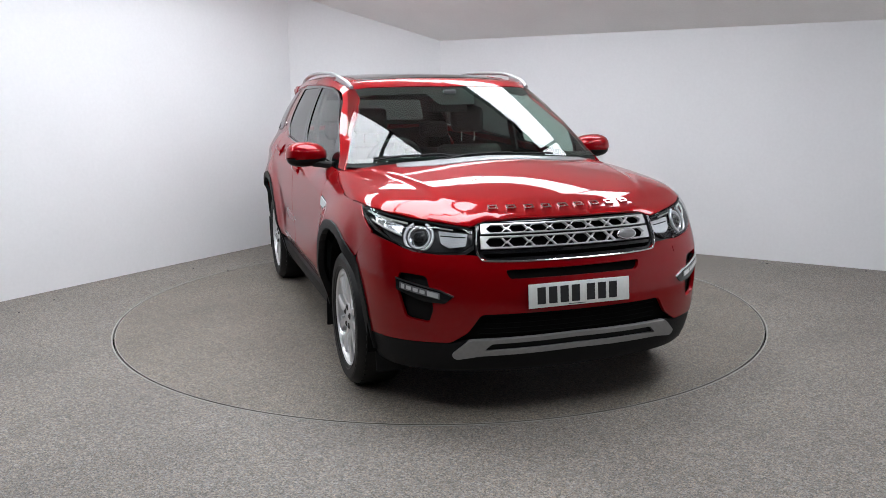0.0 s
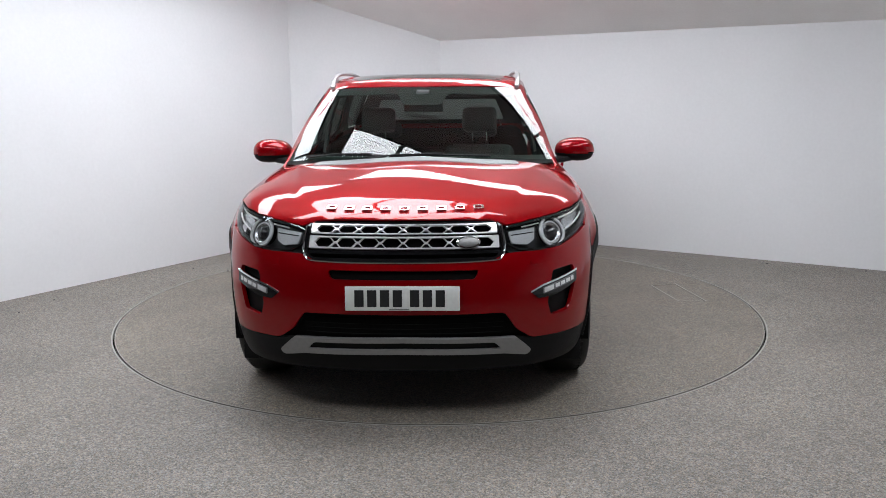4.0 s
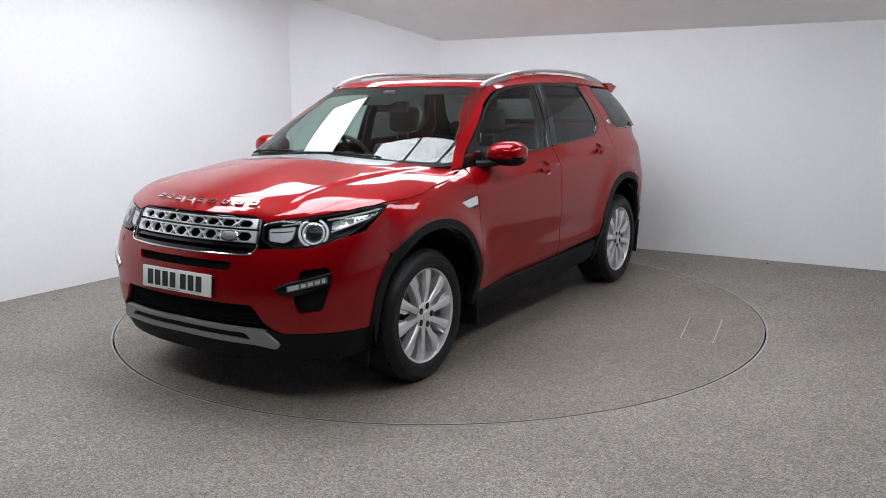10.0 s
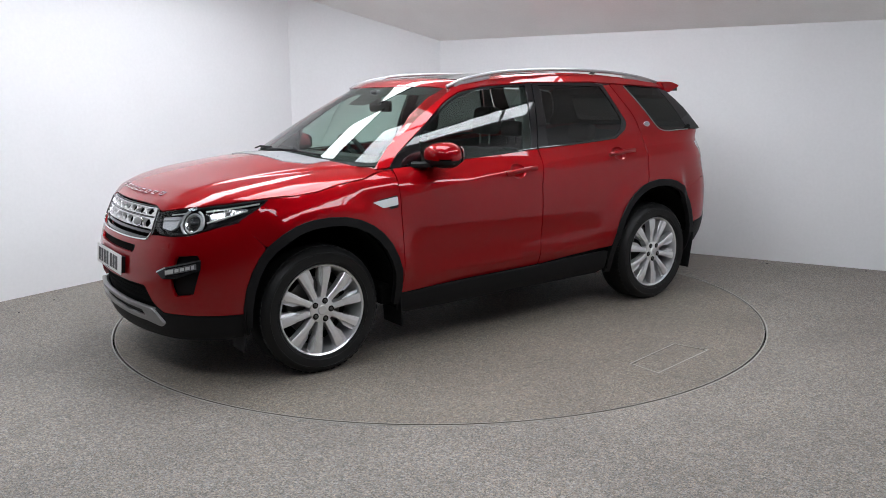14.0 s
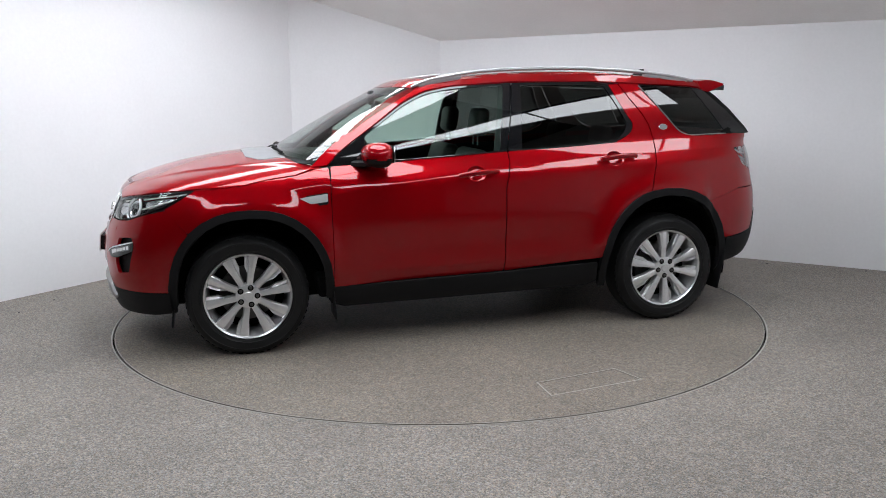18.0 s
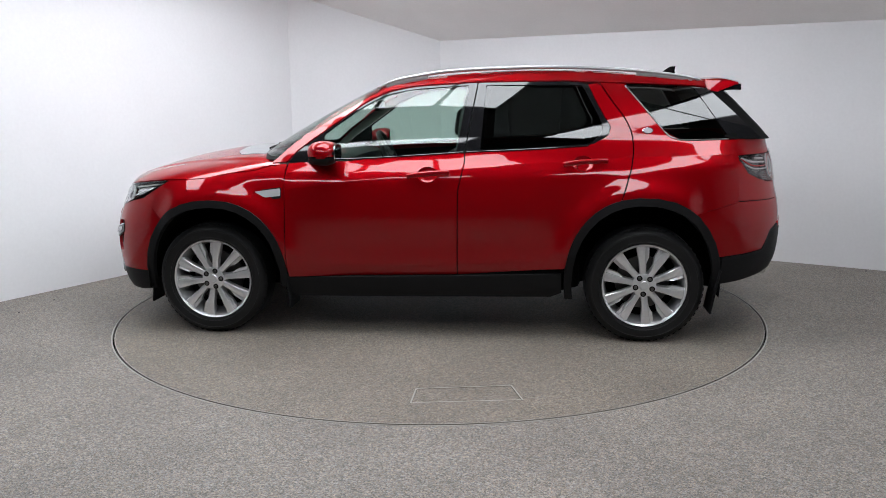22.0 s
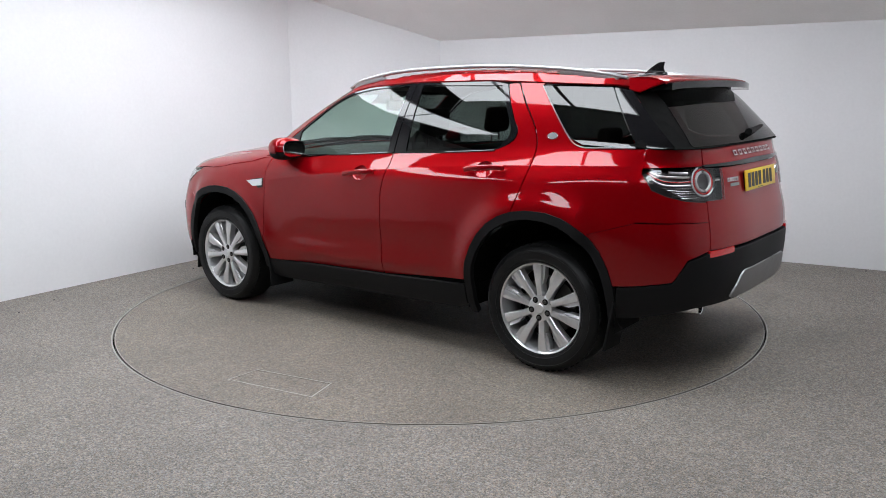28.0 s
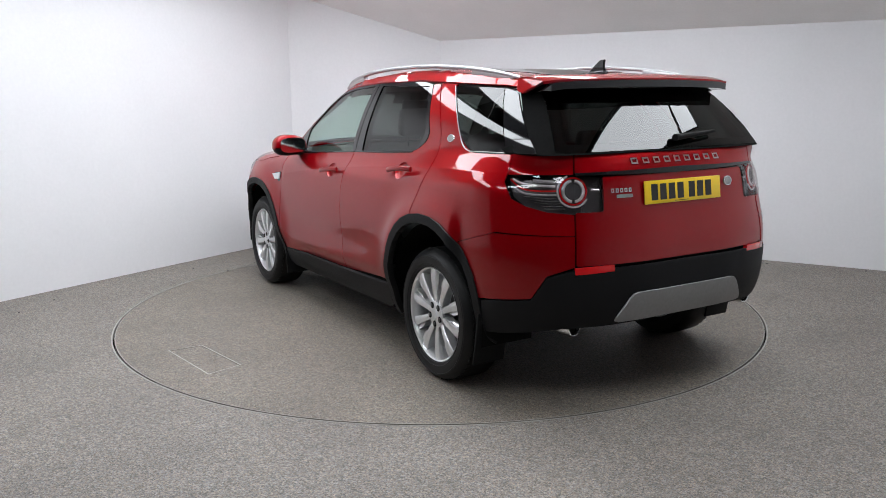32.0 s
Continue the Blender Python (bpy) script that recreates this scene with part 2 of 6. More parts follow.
def ring_sheet():
    bm = bmesh.new()
    n = 128
    rings = []
    for r in (RING_R + 0.012, 2.6, 3.4):
        rings.append([bm.verts.new((r * math.cos(2 * math.pi * i / n), r * math.sin(2 * math.pi * i / n), 0)) for i in range(n)])
    far = []
    for i in range(n):
        c, s = math.cos(2 * math.pi * i / n), math.sin(2 * math.pi * i / n)
        k = 9.5 / max(abs(c), abs(s))
        far.append(bm.verts.new((k * c, k * s, 0)))
    rings.append(far)
    low = [bm.verts.new((v.co.x, v.co.y, -0.05)) for v in rings[0]]
    for a, b in zip([low] + rings[:-1], rings):
        for i in range(n):
            bm.faces.new((a[i], b[i], b[(i + 1) % n], a[(i + 1) % n]))
    return bm


tagged(part("floor", ring_sheet(), M_FLOOR), "grey-brown speckled quartz resin floor", "floor", kind="structure")
bm = bmesh.new()
bmesh.ops.create_circle(bm, cap_ends=True, segments=96, radius=2.6)
bmesh.ops.translate(bm, verts=bm.verts, vec=(0, 0, -0.05))
tagged(part("turntable_pit", bm, M_DARK), "dark pit floor under the turntable", "pit", kind="structure")
trim = lathe_bm([(RING_R + 0.004, -0.03), (RING_R + 0.004, 0.001), (RING_R + 0.0125, 0.0015), (RING_R + 0.0135, -0.01)], 200)
tagged(part("trim", trim, M_EDGE), "thin metal edging round the turntable", "edging", kind="structure")

CRUMBS = [(-3.03, -0.14), (-2.95, 0.23), (2.94, 1.3), (3.65, 0.95), (-2.21, 1.33), (-1.72, 1.58), (-1.87, 1.21)]
# a few dark crumbs lying on the floor
rng = random.Random(4)
bm = bmesh.new()
for x, y in CRUMBS:
    r = rng.uniform(0.006, 0.011)
    ring = [(x + r * rng.uniform(0.6, 1.3) * math.cos(k * 1.05), y + 0.8 * r * rng.uniform(0.6, 1.3) * math.sin(k * 1.05)) for k in range(6)]
    low = [bm.verts.new((*q, 0.0)) for q in ring]
    tip = [bm.verts.new((x + (q[0] - x) * 0.6, y + (q[1] - y) * 0.6, 0.006)) for q in ring]
    bm.faces.new(tip)
    for k in range(6):
        bm.faces.new((low[k], low[(k + 1) % 6], tip[(k + 1) % 6], tip[k]))
tagged(part("floor_debris", bm, M_TYRE), "few tiny dark crumbs on the floor", "debris", kind="stuff")

# the turntable: disc with a rectangular access hatch
turntable = tagged(new("turntable"), "round speckled turntable set flush in the floor", "turntable")
HATCH = [(-0.086, 2.047), (-0.086, 1.838), (-0.590, 1.746), (-0.655, 1.955)]
HATCH = [(x + CAR_X, y + CAR_Y) for x, y in HATCH]


def disc_with_hatch():
    from mathutils.geometry import delaunay_2d_cdt
    n = 160
    vs = [Vector(((RING_R - 0.008) * math.cos(2 * math.pi * i / n), (RING_R - 0.008) * math.sin(2 * math.pi * i / n))) for i in range(n)]
    hs = [Vector(q) for q in HATCH]
    edges = [(i, (i + 1) % n) for i in range(n)] + [(n + i, n + (i + 1) % 4) for i in range(4)]
    out = delaunay_2d_cdt(vs + hs, edges, [], 1, 1e-5)
    bm = bmesh.new()
    bv = [bm.verts.new((v.x, v.y, 0.0)) for v in out[0]]
    for f in out[2]:
        if all(i >= n for i in f):
            continue
        bm.faces.new([bv[i] for i in f])
    for a, b in [(i, (i + 1) % n) for i in range(n)] + [(n + i, n + (i + 1) % 4) for i in range(4)]:
        va, vb = bv[a], bv[b]
        bm.faces.new((va, vb, bm.verts.new(vb.co - Vector((0, 0, 0.03))), bm.verts.new(va.co - Vector((0, 0, 0.03)))))
    bmesh.ops.recalc_face_normals(bm, faces=bm.faces[:])
    return bm


part("disc", disc_with_hatch(), M_TABLE, turntable)


def shrunk(poly, d):
    """A convex outline moved in by d on every side."""
    out = []
    n = len(poly)
    for i in range(n):
        p, a, b = Vector(poly[i]), Vector(poly[i - 1]), Vector(poly[(i + 1) % n])
        e, f = (p - a).normalized(), (b - p).normalized()
        m = (f - e)
        out.append(p + m * (d / max(abs(m.cross(f)), 1e-6)))
    return out


part("hatch_lid", prism_bm(shrunk(HATCH, 0.011), -0.03, -0.0005), M_TABLE, turntable)
rim = bmesh.new()
inner = shrunk(HATCH, 0.009)
for i in range(4):
    a, b, b2, a2 = Vector(HATCH[i]), Vector(HATCH[(i + 1) % 4]), inner[(i + 1) % 4], inner[i]
    rim.faces.new([rim.verts.new((*q, 0.0012)) for q in (a, b, b2, a2)])
bmesh.ops.recalc_face_normals(rim, faces=rim.faces[:])
part("hatch_frame", rim, M_EDGE, turntable, "thin worn metal hatch frame")
rim = lathe_bm([(RING_R - 0.013, 0.001), (RING_R - 0.008, 0.0012), (RING_R - 0.008, -0.03)], 160)
part("rim_edging", rim, M_EDGE, turntable)

# flat light boxes hung level under the pitched ceiling: a ring of long ones and three abreast in its middle
def ceiling_light(u0, u1, w0, w1, z):
    q = [ceiling_at(u, w) for u, w in ((u0, w0), (u1, w0), (u1, w1), (u0, w1))]
    m = sum(q, Vector()) / 4
    m.z = z
    ob = tagged(new("ceiling_light"), "flat white studio light box in a thin black frame", "ceiling light", "studio light boxes")
    ob.location = m
    q = [Vector((p.x - m.x, p.y - m.y, 0)) for p in q]
    part("housing", slab_bm([p + Vector((0, 0, 0.006)) for p in q], 0.045), M_FRAME, ob)
    ex, ey = (q[1] - q[0]).normalized() * 0.02, (q[3] - q[0]).normalized() * 0.02
    lit = [q[0] + ex + ey, q[1] - ex + ey, q[2] - ex - ey, q[3] + ex - ey]
    part("diffuser", slab_bm(lit, 0.005), M_LIGHT, ob)
    for k in (0.2, 0.8):
        u, w = (u0 + (u1 - u0) * k, (w0 + w1) / 2) if u1 - u0 > w1 - w0 else ((u0 + u1) / 2, w0 + (w1 - w0) * k)
        top = ceiling_at(u, w)
        part("hanger", lathe_bm([(0.004, 0.0), (0.004, max(top.z - z - 0.05, 0.01))], 8, m=Matrix.Translation((top.x - m.x, top.y - m.y, 0.05))), M_FRAME, ob)
    return ob


HANG = 2.80
for i in range(3):
    w0 = 2.27 + 1.355 * i
    ceiling_light(4.16, 4.74, w0, w0 + 1.35, HANG)      # beside the back wall's far end
    ceiling_light(-0.40, 0.16, w0, w0 + 1.35, HANG)    # along the left wall
    ceiling_light(0.86 + 0.665 * i, 1.515 + 0.665 * i, 3.20, 4.62, HANG)   # three abreast in the middle
for i in range(2):
    u0 = 0.72 + 1.33 * i
    ceiling_light(u0, u0 + 1.325, 6.42, 7.00, HANG)     # over the camera's side
ceiling_light(4.16, 4.74, 1.90, 2.265, HANG)            # a short one closes the row towards the back wall
for u0, u1 in ((0.05, 1.40), (1.405, 2.755), (2.76, 3.30)):
    ceiling_light(u0, u1, 1.55, 2.08, 2.62)             # close to the back wall

# ---------- the car: a smooth hull from which its panels are cut ----------
car = tagged(new("car"), "glossy red five-door family SUV parked on the turntable", "car")


def cr_weights(t):
    return np.array([-t + 2 * t * t - t ** 3, 2 - 5 * t * t + 3 * t ** 3, t + 4 * t * t - 3 * t ** 3, -t * t + t ** 3]) * 0.5


def cr_eval(P, n):
    """Catmull-Rom along axis 0 of an array that carries one extra row at each end."""
    m = P.shape[0] - 3
    rows = []
    for i in range(m):
        for k in range(n):
            w = cr_weights(k / n)
            rows.append(sum(w[j] * P[i + j] for j in range(4)))
    rows.append(P[-2])
    return np.array(rows)


FLIP = np.array([1.0, -1.0, 1.0])


def net_surface(net, ns, nv, cap):
    """Fine grid over a net [level, station, xyz]; stations run from front centre to rear centre."""
    g = np.concatenate([net[:, 1:2] * FLIP, net, net[:, -2:-1] * FLIP], 1)
    low = 2 * g[:1] - g[1:2]
    high = g[-2:-1] * FLIP if cap else 2 * g[-1:] - g[-2:-1]
    g = np.concatenate([low, g, high], 0)
    g = cr_eval(g, nv)
    return np.swapaxes(cr_eval(np.swapaxes(g, 0, 1), ns), 0, 1)


# lower body, level by level from sill to hood: front x, rear x, half width, heights at nose, fender, middle, haunch, tail
TUB = [(2.165, -2.10, 0.872, 0.20, 0.22, 0.25, 0.27, 0.31),
       (2.215, -2.22, 0.905, 0.28, 0.30, 0.32, 0.35, 0.39),
       (2.238, -2.27, 0.930, 0.42, 0.44, 0.45, 0.48, 0.50),
       (2.245, -2.285, 0.940, 0.58, 0.60, 0.62, 0.65, 0.66),
       (2.225, -2.275, 0.945, 0.71, 0.75, 0.78, 0.81, 0.82),
       (2.190, -2.245, 0.937, 0.80, 0.88, 0.92, 0.95, 0.95),
       (2.150, -2.222, 0.922, 0.90, 0.965, 1.022, 1.075, 1.09),
       (2.146, -2.220, 0.9165, 0.908, 0.974, 1.032, 1.085, 1.10),
       (2.105, -2.200, 0.886, 0.968, 1.022, 1.078, 1.135, 1.165),
       (2.02, -2.165, 0.826, 1.008, 1.064, 1.132, 1.205, 1.245)]
INNER = [(1.86, -2.02, 0.66, 1.057, 1.117, 1.145, 1.225, 1.262),
         (1.56, -1.8, 0.40, 1.130, 1.155, 1.165, 1.23, 1.264),
         (1.20, -1.5, 0.0, 1.168, 1.18, 1.18, 1.23, 1.265)]


def tub_level(xf, xr, w, zf, zff, zm, zrr, zr):
    k = w / 0.94
    ox = [xf, xf - 0.03, xf - 0.125, xf - 0.31, xf - 0.625, xf - 1.245, (xf + xr) / 2, xr + 1.25, xr + 0.56, xr + 0.285, xr + 0.095, xr + 0.012, xr]
    oy = [0, 0.36 * k, 0.66 * k, 0.855 * k, w - 0.010 * k, w, w, w, w - 0.012 * k, 0.862 * k, 0.675 * k, 0.38 * k, 0]
    a = 0.5 * (zff + zm) + 0.008
    b = 0.5 * (zm + zrr)
    oz = [zf, zf, zf + 0.15 * (zff - zf), zf + 0.5 * (zff - zf), zff, a, zm, b, zrr, 0.5 * (zrr + zr), zr, zr, zr]
    return np.array([ox, oy, oz]).T


tub_net = np.array([tub_level(*q) for q in TUB + INNER])

# cabin: plan and height of the waist and of the edge under the roof, station by station
BELT_X = [1.13, 1.10, 1.01, 0.90, 0.62, 0.20, -0.40, -1.10, -1.70, -1.985, -2.105, -2.14, -2.15]
BELT_Y = [0, 0.40, 0.69, 0.806, 0.832, 0.842, 0.842, 0.832, 0.805, 0.775, 0.655, 0.33, 0]
BELT_Z = [1.165, 1.163, 1.155, 1.130, 1.105, 1.135, 1.165, 1.205, 1.232, 1.243, 1.245, 1.245, 1.245]
CANT_X = [0.40, 0.38, 0.31, 0.20, 0.0, -0.25, -0.60, -1.10, -1.55, -1.715, -1.820, -1.885, -1.90]
CANT_Y = [0, 0.36, 0.578, 0.655, 0.676, 0.68, 0.685, 0.675, 0.65, 0.622, 0.55, 0.28, 0]
CANT_Z = [1.563, 1.562, 1.558, 1.555, 1.572, 1.590, 1.598, 1.596, 1.572, 1.558, 1.545, 1.54, 1.54]
ROOF_Z = [1.605, 1.605, 1.603, 1.600, 1.618, 1.635, 1.645, 1.640, 1.612, 1.598, 1.590, 1.588, 1.588]
belt = np.array([BELT_X, BELT_Y, BELT_Z]).T
cant = np.array([CANT_X, CANT_Y, CANT_Z]).T
mid = 0.5 * (belt + cant)
mid[:, 1] *= 1.026
mid[:3, 0] += 0.02
mid[-3:, 0] -= 0.025
roof1 = cant * np.array([0.94, 0.93, 0]) + np.array([-0.06, 0, 0]) + np.array([np.zeros(13), np.zeros(13), ROOF_Z]).T
roof2 = cant * np.array([0.8, 0.55, 0]) + np.array([-0.10, 0, 0]) + np.array([np.zeros(13), np.zeros(13), np.array(ROOF_Z) + 0.022]).T
spine = cant * np.array([0.6, 0.0, 0]) + np.array([-0.2, 0, 0]) + np.array([np.zeros(13), np.zeros(13), np.array(ROOF_Z) + 0.028]).T
cabin_net = np.array([belt + 0.35 * (belt - cant), belt, mid, cant, roof1, roof2, spine])

from mathutils.bvhtree import BVHTree


class Hull:
    """Both sides of a net as a triangle tree with smooth normals."""

    def __init__(self, nets):
        V, N, T = [], [], []
        for net, ns, nv in nets:
            g = net_surface(net, ns, nv, True)
            du, dv = np.gradient(g, axis=1), np.gradient(g, axis=0)
            n = np.cross(du, dv)
            ln = np.linalg.norm(n, axis=2, keepdims=True)
            n = n / np.maximum(ln, 1e-9)
            a, b = g.shape[:2]
            for sgn in (1, -1):
                base = len(V)
                V += [tuple(q) for q in (g * np.array([1, sgn, 1])).reshape(-1, 3)]
                N += [tuple(q) for q in (n * np.array([1, sgn, 1])).reshape(-1, 3)]
                for i in range(a - 1):
                    for j in range(b - 1):
                        q = [base + i * b + j, base + i * b + j + 1, base + (i + 1) * b + j + 1, base + (i + 1) * b + j]
                        T += [(q[0], q[1], q[2]), (q[0], q[2], q[3])]
        self.v, self.n, self.t = [Vector(q) for q in V], [Vector(q) for q in N], T
        self.tree = BVHTree.FromPolygons(V, T)

    def cast(self, o, d):
        loc, nrm, idx, _ = self.tree.ray_cast(o, d)
        if loc is None:
            loc, nrm, idx, _ = self.tree.find_nearest(o + d * 2.2)
        a, b, c = (self.v[i] for i in self.t[idx])
        ta, tb, tc_ = self.t[idx]
        n = (b - a).cross(c - a)
        L = n.length_squared or 1e-12
        wa, wb = (b - loc).cross(c - loc).dot(n) / L, (c - loc).cross(a - loc).dot(n) / L
        s = self.n[ta] * wa + self.n[tb] * wb + self.n[tc_] * (1 - wa - wb)
        if s.length < 1e-6:
            s = nrm.copy()
        s.normalize()
        return loc, (s if s.dot(d) < 0 else -s)


tub = Hull([(tub_net, 14, 12)])
cabin = Hull([(cabin_net, 14, 14)])
both = Hull([(tub_net, 14, 12), (cabin_net, 14, 14)])


def soft_cast(hull, origin, d, e1, e2, r=0.008):
    """A ray cast blurred over a small patch, so that creases become fillets."""
    P, Nn = Vector((0, 0, 0)), Vector((0, 0, 0))
    for a, b in ((0, 0), (0, 0), (r, 0), (-r, 0), (0, r), (0, -r), (2 * r, 0), (-2 * r, 0), (0, 2 * r), (0, -2 * r)):
        loc, nn = hull.cast(origin + e1 * a + e2 * b, d)
        P += loc - (e1 * a + e2 * b)
        Nn += nn
    return P / 10, Nn.normalized()


X, Y, Z = Vector((1, 0, 0)), Vector((0, 1, 0)), Vector((0, 0, 1))


def on_side(hull):
    return lambda a, b: soft_cast(hull, Vector((a, 3, b)), -Y, X, Z)


def on_front(hull):
    return lambda a, b: hull.cast(Vector((4, a, b)), -X)


def on_rear(hull):
    return lambda a, b: hull.cast(Vector((-4, a, b)), X)


def on_top(hull):
    return lambda a, b: soft_cast(hull, Vector((a, b, 3)), -Z, X, Y)


WRAP = 1.25        # metres of unrolled length a radian


def on_nose(hull, cx=1.0):
    """Unrolled round an upright axis inside the nose: length along the bumper, height."""
    def f(u, z):
        d = Vector((math.cos(u / WRAP), math.sin(u / WRAP), 0))
        return hull.cast(Vector((cx, 0, z)) + d * 3, -d)
    return f


def on_tail(hull, cx=-1.0):
    def f(u, z):
        d = Vector((-math.cos(u / WRAP), math.sin(u / WRAP), 0))
        return hull.cast(Vector((cx, 0, z)) + d * 3, -d)
    return f


def nose(x, y):
    return WRAP * math.atan2(y, x - 1.0)


def tail(x, y):
    return WRAP * math.atan2(y, -1.0 - x)


def rounded(outline, r, step):
    """A closed outline with corners cut by curves and edges sampled at a step. r: one radius or one for each corner."""
    n = len(outline)
    P = [Vector(q[:2]) for q in outline]
    R = [q[2] if len(q) > 2 else r for q in outline]
    out = []
    for i in range(n):
        a, b, c = P[i - 1], P[i], P[(i + 1) % n]
        la, lc = (a - b).length, (c - b).length
        ra = min(R[i], 0.48 * la, 0.48 * lc)
        if ra < 1e-4:
            out.append(b)
            continue
        p, q = b + (a - b) / la * ra, b + (c - b) / lc * ra
        k = max(2, int(ra / step * 1.6) + 1)
        for j in range(k + 1):
            t = j / k
            out.append(p * (1 - t) ** 2 + b * 2 * t * (1 - t) + q * t * t)
    res = []
    for i, p in enumerate(out):
        q = out[(i + 1) % len(out)]
        L = (q - p).length
        if L < 1e-6:
            continue
        k = max(1, int(math.ceil(L / step)))
        res += [p + (q - p) * (j / k) for j in range(k)]
    return res


def inset(poly, d):
    """An outline moved inwards by d."""
    P = [Vector(q[:2]) for q in poly]
    n = len(P)
    area = sum(P[i].x * P[(i + 1) % n].y - P[(i + 1) % n].x * P[i].y for i in range(n))
    out = []
    for i in range(n):
        e1, e2 = (P[i] - P[i - 1]).normalized(), (P[(i + 1) % n] - P[i]).normalized()
        n1, n2 = Vector((-e1.y, e1.x)), Vector((-e2.y, e2.x))
        m = n1 + n2
        k = d / max(m.length_squared / 2, 0.35) * (1 if area > 0 else -1)
        out.append((P[i].x + m.x * k, P[i].y + m.y * k))
    return out


def inside(p, poly):
    c = False
    j = len(poly) - 1
    for i in range(len(poly)):
        a, b = poly[i], poly[j]
        if (a.y > p.y) != (b.y > p.y) and p.x < (b.x - a.x) * (p.y - a.y) / (b.y - a.y) + a.x:
            c = not c
        j = i
    return c


def panel(name, outline, surf, mat, parent=None, label="", r=0.01, step=0.03, off=0.0, lip=0.012, holes=(), mirror=False, along=(), fair=0):
    """A sheet of bodywork: an outline laid on the hull, with a turned-in edge. mirror: 'both' builds the twin on the other side too."""
    from mathutils.geometry import delaunay_2d_cdt
    loops = [rounded(outline, r, step)] + [rounded(h, r, step) for h in holes]
    verts, edges = [], []
    for lp in loops:
        base = len(verts)
        verts += lp
        edges += [(base + i, base + (i + 1) % len(lp)) for i in range(len(lp))]
    bound = np.array([(v.x, v.y) for v in verts])
    lo, hi = bound.min(0), bound.max(0)
    # extra rows of points that follow a crease
    rows = [Vector(q) for q in along]
    rows = [q for q in rows if inside(q, loops[0]) and not any(inside(q, h) for h in loops[1:]) and np.min((bound[:, 0] - q.x) ** 2 + (bound[:, 1] - q.y) ** 2) > 0.004 ** 2]
    verts += rows
    if rows:
        bound = np.vstack([bound, [(q.x, q.y) for q in rows]])
    for i in range(int((hi[0] - lo[0]) / step) + 1):
        for j in range(int((hi[1] - lo[1]) / step) + 1):
            q = Vector((lo[0] + (i + 0.5) * step, lo[1] + (j + 0.5) * step))
            if np.min((bound[:, 0] - q.x) ** 2 + (bound[:, 1] - q.y) ** 2) < (0.55 * step) ** 2:
                continue
            if inside(q, loops[0]) and not any(inside(q, h) for h in loops[1:]):
                verts.append(q)
    cd = delaunay_2d_cdt(verts, edges, [], 2 if not holes else 4, 1e-6)
    cv, cf = cd[0], cd[2]
    if holes:
        keep = []
        for f in cf:
            c = sum((cv[i] for i in f), Vector((0, 0))) / len(f)
            if inside(c, loops[0]) and not any(inside(c, h) for h in loops[1:]):
                keep.append(f)
        cf = keep
    co, no = [], []
    for v in cv:
        p, n = surf(v.x, v.y)
        co.append(p + n * off)
        no.append(n)
    # faired normals: each one averaged with its neighbours a few times
    for _ in range(fair):
        acc = [n.copy() for n in no]
        for f in cf:
            for i in range(len(f)):
                acc[f[i]] += no[f[i - 1]] * 0.5 + no[f[(i + 1) % len(f)]] * 0.5
        no = [n.normalized() for n in acc]
    # faces point outwards
    out = []
    for f in cf:
        fn = (co[f[1]] - co[f[0]]).cross(co[f[2]] - co[f[0]])
        out.append(tuple(reversed(f)) if fn.dot(no[f[0]] + no[f[1]] + no[f[2]]) < 0 else tuple(f))
    cf = out
    count = {}
    for f in cf:
        for i in range(len(f)):
            e = (f[i], f[(i + 1) % len(f)])
            count[e] = count.get(e, 0) + 1
    faces = [tuple(f) for f in cf]
    if lip:
        for (i, j) in [e for e in count if (e[1], e[0]) not in count]:
            t = (co[j] - co[i]).normalized()
            o1 = t.cross(no[i]).normalized()
            b = len(co)
            co += [co[i], co[j], co[j] - no[j] * lip, co[i] - no[i] * lip]
            no += [(o1 + no[i] * 0.5).normalized(), (o1 + no[j] * 0.5).normalized(), o1, o1]
            faces.append((b + 1, b, b + 3, b + 2))
    made = []
    for sgn in ((1, -1) if mirror == "both" else (-1,) if mirror else (1,)):
        me = bpy.data.meshes.new(name)
        me.from_pydata([(p.x, p.y * sgn, p.z) for p in co], [], faces if sgn > 0 else [tuple(reversed(f)) for f in faces])
        me.polygons.foreach_set("use_smooth", [True] * len(faces))
        me.normals_split_custom_set_from_vertices([(n.x, n.y * sgn, n.z) for n in no])
        made.append(link_mesh(name, me, mat, parent, label))
    return made if mirror == "both" else made[0]


